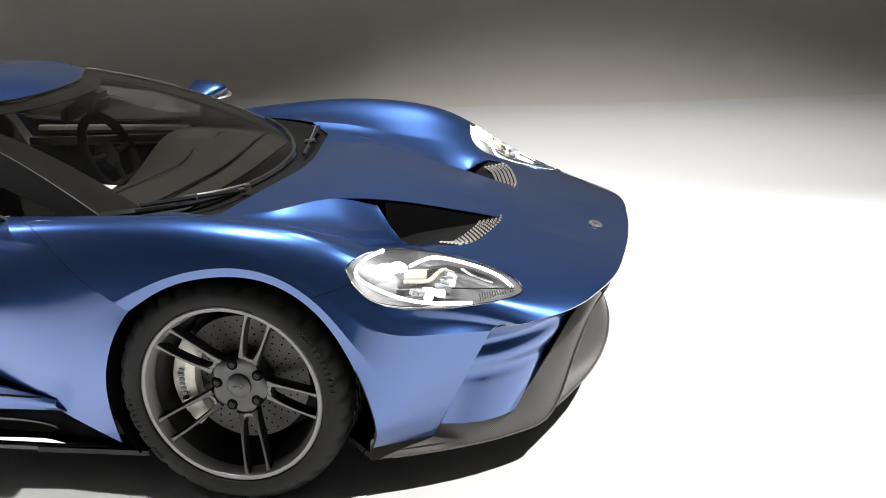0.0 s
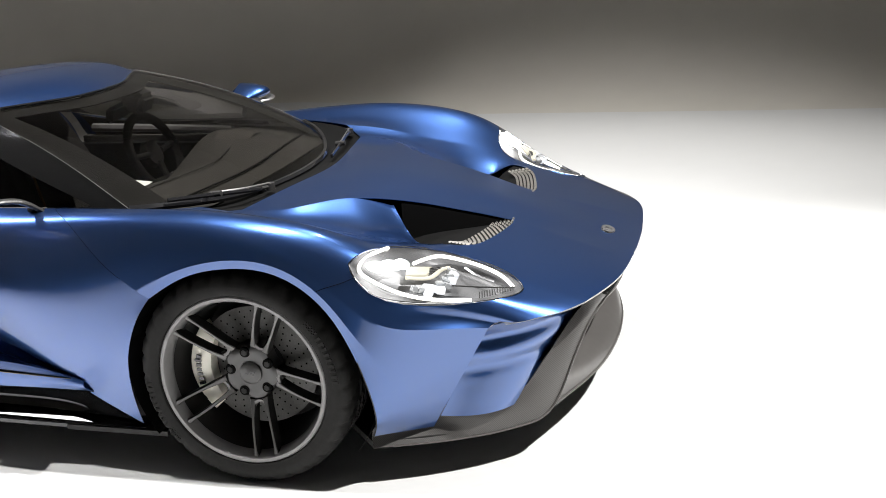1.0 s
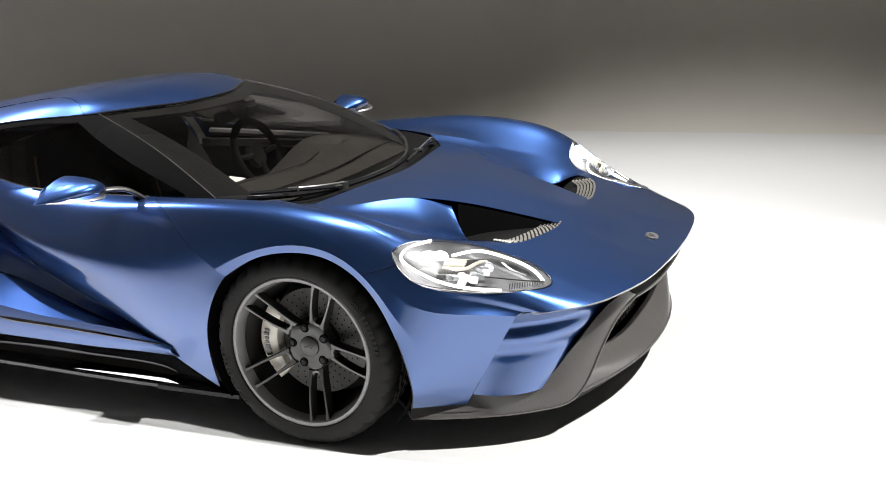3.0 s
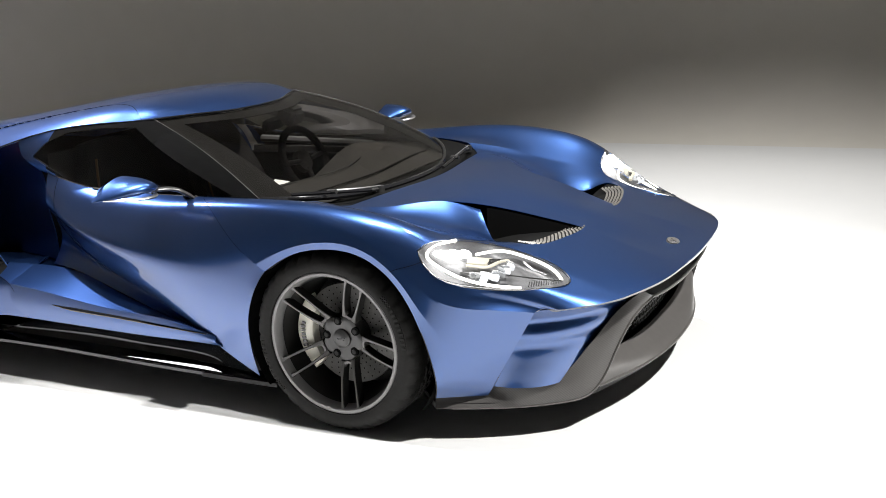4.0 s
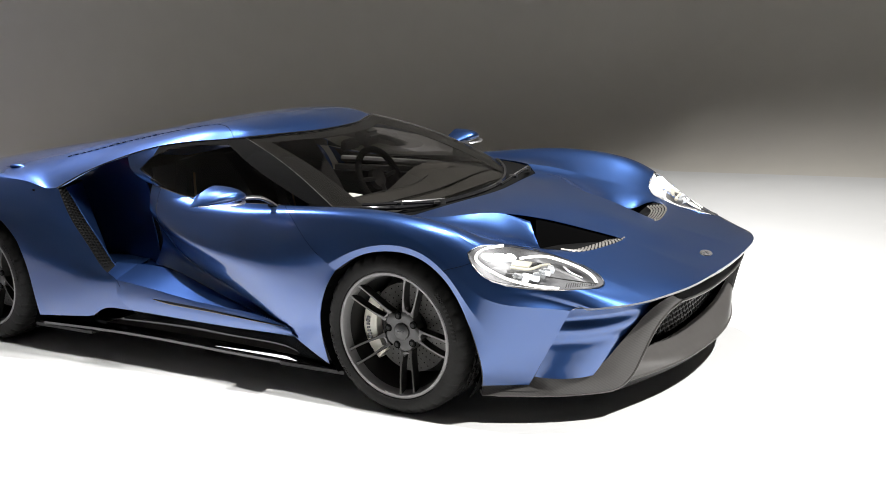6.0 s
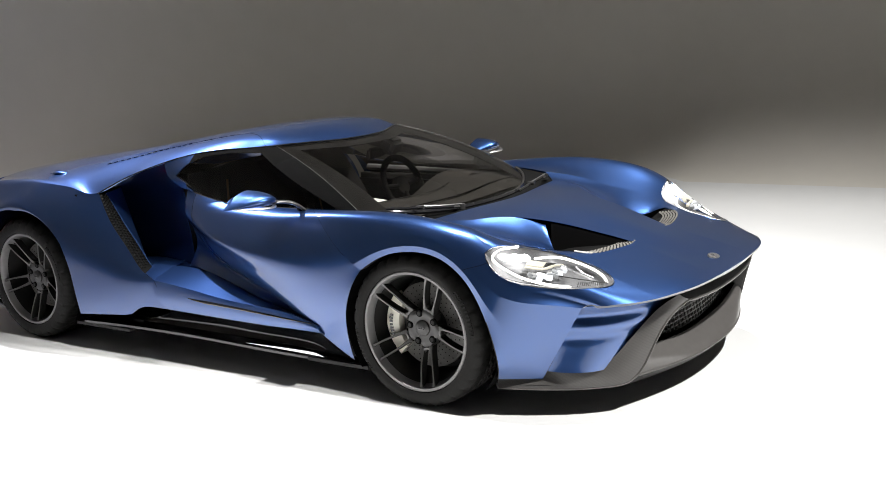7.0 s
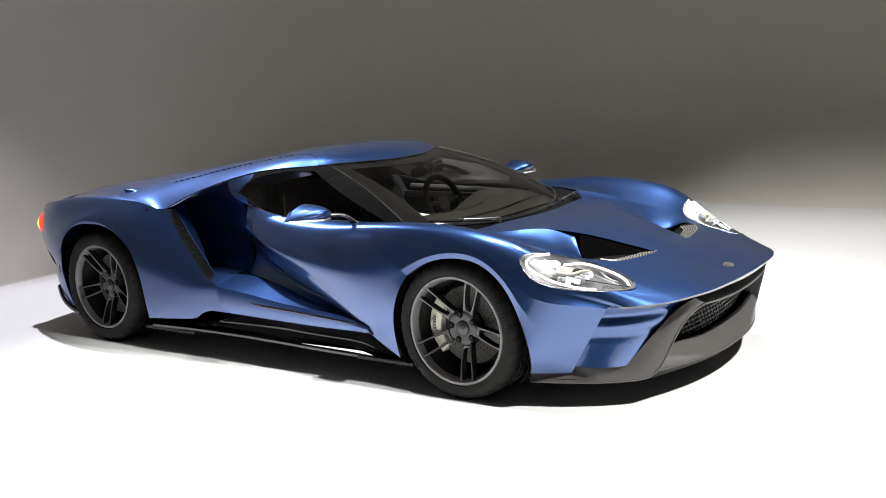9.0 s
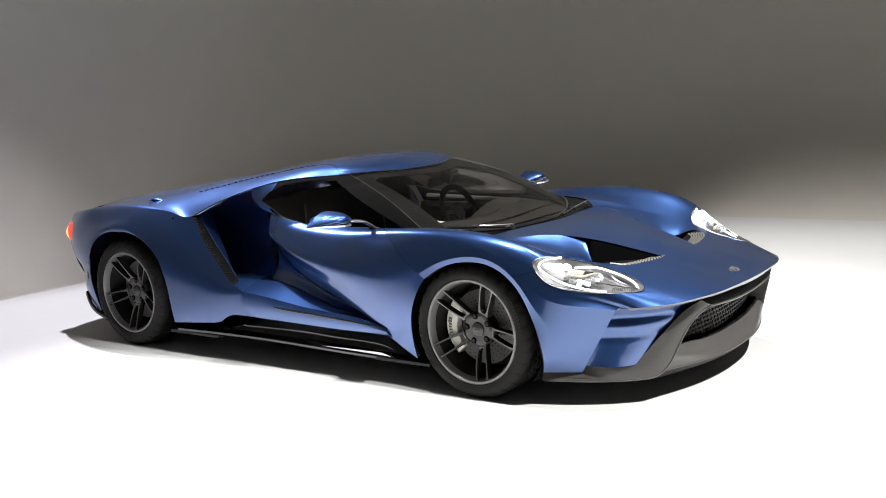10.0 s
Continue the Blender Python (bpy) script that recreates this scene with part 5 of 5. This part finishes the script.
    for x0, x1, z0 in ((-0.016, -0.005, 0.0), (-0.003, 0.006, 0.001), (0.0, 0.018, 0.0045), (0.008, 0.014, -0.002)):
        add("cap_mark", box(x0, x1, 0.0515, 0.055, z0 - 0.0022, z0 + 0.0022), GLOSS_BLACK, cap, smooth=False)
    # brake
    disc = add("brake_disc", revolve([(0.125, 0.085), (0.121, 0.088), (0.121, 0.190), (0.150, 0.190)], 80), DISC, hub, "drilled dark grey brake disc")
    holes = []
    for k in range(30):
        for j in range(5):
            a = math.radians(k * 12 + j * 8.5)
            q = 0.102 + j * 0.0185
            bm = bmesh.new()
            bmesh.ops.create_circle(bm, cap_ends=True, segments=8, radius=0.0030)
            holes.append(moved(bm, pose(q * math.sin(a), 0.1204, q * math.cos(a)) @ pose(0, 0, 0, 90)))
    add("disc_hole", joined(holes), DEEP_BLACK, disc, "drilled holes of the disc", smooth=False, kind="stuff")
    add("disc_bell", revolve([(0.105, 0.0001), (0.105, 0.070), (0.122, 0.086)], 40), ALLOY_DARK, disc, "dark disc bell")
    for k in range(10):
        a = math.radians(k * 36 + 8)
        add("disc_bolt", moved(revolve([(0.0, 0.0001), (0.0, 0.006), (0.014, 0.006)], 8), pose(0.083 * math.sin(a), 0.108, 0.083 * math.cos(a))), CHROME if k % 3 == 0 else SATIN_BLACK, disc, smooth=False)
    mid = math.radians(brake)
    arc, n = [], 16
    for q in range(n + 1):
        a = mid + (q / n - 0.5) * 1.45
        arc.append((a, 0.150 - 0.012 * math.cos((q / n - 0.5) * 3), 0.212))
    bm, rings = bmesh.new(), []
    for q, (a, r0, r1) in enumerate(arc):
        y0 = 0.078 + 0.012 * abs(q / n - 0.5) * 2
        ring = [(r0, 0.119), (r0 + 0.004, y0 + 0.004), (r0 + 0.014, y0), (r1 - 0.012, y0), (r1 - 0.002, y0 + 0.008), (r1, 0.15)]
        rings.append([bm.verts.new((b * math.sin(a), y, b * math.cos(a))) for b, y in ring])
    for g, h in zip(rings, rings[1:]):
        for k in range(5):
            bm.faces.new((g[k], g[k + 1], h[k + 1], h[k]))
    bm.faces.new(rings[0])
    bm.faces.new(rings[-1])
    bmesh.ops.recalc_face_normals(bm, faces=bm.faces)
    cal = add("brake_caliper", bm, CALIPER, hub, "silver brake caliper with dark lettering bars")
    for k in range(7):
        a = mid + (k - 3) * 0.062 * 1.3
        add("caliper_lettering", moved(box(-0.0045, 0.0045, 0.0755, 0.080, -0.008, 0.008 if k not in (0, 5) else 0.012), pose(0, 0, 0, 0, math.degrees(a), 0) @ pose(0, 0, 0.180)), GLOSS_BLACK, cal, smooth=False)
    for a in (mid - 0.5, mid + 0.5, mid - 0.06, mid + 0.42):
        add("caliper_bolt", moved(revolve([(0.0, 0.0001), (0.0, 0.007), (0.012, 0.007)], 8), pose(0.203 * math.sin(a), 0.09, 0.203 * math.cos(a))), CHROME, cal, smooth=False)


def blade(points, half, depth):
    """A spoke: a bar with a flat bevelled face towards -y and a deeper rear."""
    bm, rings = bmesh.new(), []
    p = [Vector(q) for q in points]
    for i, q in enumerate(p):
        t = (p[min(i + 1, len(p) - 1)] - p[max(i - 1, 0)]).normalized()
        u = t.cross(Vector((0, 1, 0))).normalized()
        w = Vector((0, 1, 0))
        h = half[i]
        shape = [(-h * 0.62, 0.0), (h * 0.62, 0.0), (h * 0.85, 0.003), (h * 0.55, depth), (-h * 0.55, depth), (-h * 0.85, 0.003)]
        rings.append([bm.verts.new(q + u * a + w * b) for a, b in shape])
    for x, y in zip(rings, rings[1:]):
        for k in range(6):
            bm.faces.new((x[k], x[(k + 1) % 6], y[(k + 1) % 6], y[k]))
    bm.faces.new(rings[0])
    bm.faces.new(rings[-1])
    bmesh.ops.recalc_face_normals(bm, faces=bm.faces)
    return bm


for sgn in (1, -1):
    wheel(0.0, 0.982, 0.340, 0.245, -10.8, sgn, -92)
    wheel(-2.71, 0.984, 0.352, 0.300, 3.0, sgn, 80)


# ---- wheel wells and underbody ----
def underbody():
    for cx, r, w in ((0.0, 0.385, 0.98), (-2.71, 0.400, 0.985)):
        for sgn in (1, -1):
            bm, a_ring, b_ring = bmesh.new(), [], []
            for k in range(25):
                a = math.radians(-125 + 250 * k / 24)
                rr = r if cx < 0 else r + 0.03 * max(0, math.sin(a))
                x, z = cx + rr * math.sin(a), 0.34 + (rr - 0.03) * math.cos(a)
                z = max(z, 0.12)
                a_ring.append(bm.verts.new((x, -sgn * (w - (0.015 if cx > -1 else 0.036)), z)))
                b_ring.append(bm.verts.new((x, -sgn * 0.62, z)))
            for k in range(24):
                bm.faces.new((a_ring[k], a_ring[k + 1], b_ring[k + 1], b_ring[k]))
            bm.faces.new(b_ring)
            part("wheel_well", bm, DEEP_BLACK, car, "dark wheel well liner", smooth=False)
    part("floor_pan", box(-3.3, 0.62, -0.62, 0.62, 0.115, 0.135), SATIN_BLACK, car, "black underbody floor", smooth=False)
    # two pairs of unseen plates added to block light leaking through the body
    both_sides("rear_leak_plate", box(-2.345, -1.90, -0.965, -0.62, 0.121, 0.137), SATIN_BLACK, car, "unseen black plate added to stop light leaking ahead of the rear wheel", smooth=False)
    both_sides("front_leak_plate", box(-0.66, -0.30, -0.945, -0.60, 0.118, 0.134), SATIN_BLACK, car, "unseen black plate added to stop light leaking behind the front wheel", smooth=False)
    part("side_pan", box(-2.28, -0.40, -0.86, 0.86, 0.117, 0.14), SATIN_BLACK, car, "black underbody side floor", smooth=False)
    part("bulkhead", box(-0.42, -0.36, -0.72, 0.72, 0.13, 0.70), DEEP_BLACK, car, "dark bulkhead", smooth=False)
    part("front_tub", box(0.42, 0.70, -0.60, 0.60, 0.13, 0.50), DEEP_BLACK, car, "dark front structure", smooth=False)
    part("tail_structure", box(-3.31, -3.16, -0.86, 0.86, 0.16, 0.56), DEEP_BLACK, car, "dark structure behind the rear wheels", smooth=False)
    part("engine_cover", box(-3.25, -2.10, -0.55, 0.55, 0.13, 0.80), DEEP_BLACK, car, "dark engine bay block", smooth=False)
    both_sides("cabin_side", box(-1.56, -0.45, -0.66, -0.62, 0.13, 0.72), DEEP_BLACK, car, "dark inner cabin side", smooth=False)


underbody()


# ---- mirrors, wipers, cowl ----
def mirrors():
    for sgn in (1, -1):
        def s(x, w, z):
            return Vector((x, -sgn * w, z))
        # sections from the stalk's end outwards: flat behind, rounded to a blunt point ahead
        bm, rings, n, m = bmesh.new(), [], 24, 16
        for i in range(n + 1):
            f = i / n
            swell = 0.45 + 0.55 * math.sin(math.pi / 2 * min(1, f / 0.42)) ** 1.2 if f < 0.42 else max(0.02, 1 - ((f - 0.42) / 0.58) ** 1.8)
            w, back, low = 0.888 + 0.272 * f, -0.880 - 0.012 * f, 0.850 + 0.006 * f
            ring = []
            for k in range(m + 1):
                a = math.pi * k / m
                ring.append(bm.verts.new(s(back + 0.145 * swell ** 0.8 * math.sin(a) ** 0.9, w, low + 0.073 * swell * ((1 + math.cos(a)) / 2) ** 1.25)))
            rings.append(ring)
        for g, h in zip(rings, rings[1:]):
            for k in range(m):
                bm.faces.new((g[k], g[k + 1], h[k + 1], h[k]))
            bm.faces.new((g[0], h[0], h[-1], g[-1]))
        bm.faces.new(rings[0])
        bm.faces.new(rings[-1])
        bmesh.ops.recalc_face_normals(bm, faces=bm.faces)
        shell = part("door_mirror", bm, BLUE, car, "blue teardrop door mirror on a slim stalk", bevel=0.004)
        band = spline([s(-0.818, 0.905, 0.848), s(-0.753, 0.975, 0.848), s(-0.743, 1.030, 0.851), s(-0.783, 1.090, 0.855), s(-0.848, 1.143, 0.859)], 24)
        part("mirror_base", tube(band, [0.012 * math.sin(math.pi * (k + 1.5) / 26) + 0.002 for k in range(24)], 8, flat=0.45), MACHINED, shell, "bright lower edge of the mirror")
        glass = bmesh.new()
        bmesh.ops.create_circle(glass, cap_ends=True, segments=28, radius=0.5)
        part("mirror_glass", moved(glass, Matrix.Translation(s(-0.892, 1.020, 0.886)) @ Matrix.Diagonal((1, 0.21, 0.052, 1)) @ pose(0, 0, 0, 0, 90, 0)), CHROME, shell, "mirror glass facing back")
        arm = spline([s(-0.81, 0.960, 0.858), s(-0.775, 0.910, 0.860), s(-0.738, 0.862, 0.848), s(-0.710, 0.815, 0.806)], 18)
        stalk = part("mirror_stalk", tube(arm, [0.020 + 0.004 * k / 17 for k in range(18)], 10, flat=0.38), STALK, shell, "slim dark grey mirror stalk")
        part("stalk_foot", tube(spline([s(-0.735, 0.83, 0.818), s(-0.715, 0.80, 0.800), s(-0.70, 0.775, 0.785)], 8), 0.024, 10, flat=0.5), GLOSS_BLACK, stalk, "black foot of the mirror stalk")


def cowl_and_wipers():
    rows = []
    edge = [(-0.04, 0, 0.742), (-0.07, 0.26, 0.742), (-0.13, 0.57, 0.735), (-0.22, 0.66, 0.765), (-0.42, 0.735, 0.785)]
    rear = [(-0.26, 0, 0.735), (-0.29, 0.25, 0.735), (-0.33, 0.46, 0.735), (-0.42, 0.62, 0.75), (-0.50, 0.70, 0.765)]
    rows = [flip(side(r))[::-1] + side(r)[1:] for r in (edge, rear)]
    part("cowl", sheet(loft(rows, 50, 6), (0, 0, 1)), DEEP_BLACK, car, "black scuttle panel below the windscreen", 0.006)
    # arms and blades, driver's and passenger's
    def wiper(pivot, elbow, tip, end):
        arm = part("wiper", tube(spline([pivot, elbow, tip], 16), [0.010 - 0.005 * k / 15 for k in range(16)], 8, flat=0.7), SATIN_BLACK, car, "black windscreen wiper resting at the glass base")
        part("wiper_blade", tube(spline([tuple(np.array(tip) * 2 - np.array(end)), tip, end], 16), 0.0065, 6, flat=1.2), GLOSS_BLACK, arm, "rubber wiper blade")
        part("wiper_clip", tube([tuple(np.array(tip) - [0.02, 0, 0]), tuple(np.array(tip) + [0.02, 0, 0.004])], 0.010, 8), SATIN_BLACK, arm)
        part("wiper_cap", moved(revolve([(-0.012, 0.0001), (-0.012, 0.016), (0.012, 0.018)], 16), Matrix.Translation(pivot) @ pose(0, 0, 0, -90)), SATIN_BLACK, arm, "pivot cap")
        rod = spline([tuple(np.array(pivot) + [0.0, 0, 0.012]), tuple(np.array(elbow) + [0, 0, 0.010]), tuple(np.array(tip) + [0, 0, 0.008])], 12)
        part("wiper_rod", tube(rod, 0.0035, 6), MACHINED, arm, "bright edge of the wiper arm")
    wiper((-0.195, 0.585, 0.770), (-0.165, 0.46, 0.772), (-0.135, 0.32, 0.772), (-0.100, 0.13, 0.765))
    wiper((-0.15, -0.33, 0.764), (-0.19, -0.43, 0.774), (-0.25, -0.53, 0.787), (-0.355, -0.655, 0.800))


mirrors()
cowl_and_wipers()


# ---- cabin ----
def cabin():
    dash = [[(-0.30, -0.66, 0.73), (-0.27, -0.3, 0.745), (-0.26, 0, 0.745), (-0.27, 0.3, 0.745), (-0.30, 0.66, 0.73)],
            [(-0.50, -0.67, 0.775), (-0.47, -0.3, 0.775), (-0.46, 0, 0.77), (-0.47, 0.3, 0.80), (-0.50, 0.67, 0.775)],
            [(-0.64, -0.66, 0.775), (-0.62, -0.3, 0.766), (-0.62, 0, 0.755), (-0.70, 0.33, 0.815), (-0.70, 0.66, 0.775)],
            [(-0.84, -0.66, 0.67), (-0.82, -0.3, 0.665), (-0.80, 0, 0.66), (-0.78, 0.33, 0.74), (-0.78, 0.66, 0.70)],
            [(-0.74, -0.66, 0.45), (-0.74, -0.3, 0.45), (-0.72, 0, 0.45), (-0.74, 0.33, 0.45), (-0.74, 0.66, 0.45)]]
    dashboard = part("dashboard", sheet(loft(dash, 50, 40), (0, 0, 1)), DASH, car, "dark suede-covered dashboard", 0.01)
    for pts, r, m, what in (([(-0.40, -0.60, 0.766), (-0.36, -0.3, 0.768), (-0.35, 0, 0.766), (-0.36, 0.3, 0.778), (-0.40, 0.60, 0.766)], 0.006, DEEP_BLACK, "dark demister slot"),
                            ([(-0.56, -0.62, 0.786), (-0.53, -0.3, 0.786), (-0.52, 0, 0.780), (-0.54, 0.15, 0.795)], 0.004, ALLOY_DARK, "raised seam across the dashboard")):
        part("dash_trim", tube(spline(pts, 24), r, 8, flat=0.5), m, dashboard, what)
    part("instrument_hood", moved(revolve([(0.0, 0.12), (0.08, 0.13), (0.15, 0.10)], 28), Matrix.Translation((-0.66, 0.34, 0.76)) @ Matrix.Diagonal((1, 1, 0.55, 1)) @ pose(0, 0, 0, 0, 0, -90)), TRIM, dashboard, "hooded instrument cluster")
    rim = [(0.165 * math.cos(a * math.tau / 40), 0.165 * max(-0.75, math.sin(a * math.tau / 40))) for a in range(40)]
    hold = Matrix.Translation((-1.0, 0.36, 0.735)) @ pose(0, 0, 0, 0, -22, 0)
    wheel_rim = part("steering_wheel", tube([hold @ Vector((0, b, c)) for b, c in rim], 0.019, 10, True), DARK_LINING, car, "black leather steering wheel with flat bottom")
    part("steering_hub", moved(revolve([(0, 0.0001), (0.0, 0.055), (0.03, 0.06), (0.05, 0.03)], 24), hold @ pose(0, 0, 0, 0, 0, 90)), LEATHER, wheel_rim, "steering wheel boss")
    for b in (-1, 1):
        part("steering_spoke", tube([hold @ Vector((0.0, b * 0.05, 0)), hold @ Vector((0, b * 0.155, 0.01))], 0.013, 8), ALLOY_DARK, wheel_rim)
    part("steering_spoke", tube([hold @ Vector((0.0, 0, -0.04)), hold @ Vector((0, 0, -0.125))], 0.013, 8), ALLOY_DARK, wheel_rim)
    for y in (-0.36, 0.36):
        cushion = [[(-0.95, y - 0.2, 0.36), (-0.95, y, 0.33), (-0.95, y + 0.2, 0.36)], [(-1.2, y - 0.22, 0.33), (-1.2, y, 0.28), (-1.2, y + 0.22, 0.33)], [(-1.42, y - 0.22, 0.36), (-1.42, y, 0.31), (-1.42, y + 0.22, 0.36)]]
        seat = part("seat", sheet(loft(cushion, 16, 16), (0, 0, 1)), LEATHER, car, "black leather bucket seat with tan stitching", 0.05)
        back = [[(-1.36, y - 0.23, 0.36), (-1.43, y, 0.34), (-1.36, y + 0.23, 0.36)], [(-1.44, y - 0.25, 0.58), (-1.52, y, 0.58), (-1.44, y + 0.25, 0.58)], [(-1.53, y - 0.20, 0.80), (-1.58, y, 0.80), (-1.53, y + 0.20, 0.80)], [(-1.58, y - 0.13, 0.95), (-1.61, y, 0.96), (-1.58, y + 0.13, 0.95)]]
        part("backrest", sheet(loft(back, 20, 30), (1, 0, 0)), LEATHER, seat, "shell backrest with built-in headrest", 0.06)
        part("seat_stitching", tube(spline([(-1.44, y - 0.19, 0.50), (-1.50, y - 0.17, 0.70), (-1.55, y - 0.12, 0.88)], 14), 0.006, 6), TAN, seat, "tan seam")
    both_sides("door_card", box(-1.55, -0.70, -0.70, -0.66, 0.40, 0.75), TRIM, car, "dark inner door panel", smooth=False)
    part("rear_wall", box(-1.90, -1.72, -0.6, 0.6, 0.13, 0.92), TRIM, car, "dark rear cabin wall", smooth=False)
    for sgn in (1, -1):
        strip = spline([(-0.80, sgn * 0.70, 0.760), (-1.15, sgn * 0.70, 0.772), (-1.50, sgn * 0.68, 0.785)], 20)
        part("door_trim", tube(strip, 0.022, 8, flat=0.9), GREY_LIP, car, "pale grey trim along the door's inner top")
    part("cabin_floor", box(-1.75, -0.40, -0.66, 0.66, 0.135, 0.16), TRIM, car, "dark cabin floor", smooth=False)
    bm = box(-0.014, 0.014, -0.105, 0.105, -0.032, 0.032)
    bmesh.ops.bevel(bm, geom=bm.edges[:], offset=0.012, segments=3, affect="EDGES")
    inner = part("interior_mirror", moved(bm, pose(-0.985, 0.115, 0.955, 0, 12, 10)), SATIN_BLACK, car, "black interior mirror on a pod behind the windscreen")
    bm = box(-0.05, 0.05, -0.055, 0.055, -0.045, 0.045)
    bmesh.ops.bevel(bm, geom=bm.edges[:], offset=0.02, segments=3, affect="EDGES")
    part("mirror_pod", moved(bm, pose(-0.945, 0.20, 0.985, 0, 24, 0)), SATIN_BLACK, inner, "sensor pod")



cabin()
# thin white plate added where the dashboard shows a bright patch
mesh_thing("dash_plate", moved(box(-0.035, 0.035, -0.070, 0.070, 0, 0.003), pose(-0.655, -0.36, 0.770, 0, 7, 8)), MATT_WHITE, "thin white plate added for a bright patch on the dark dashboard", "card")
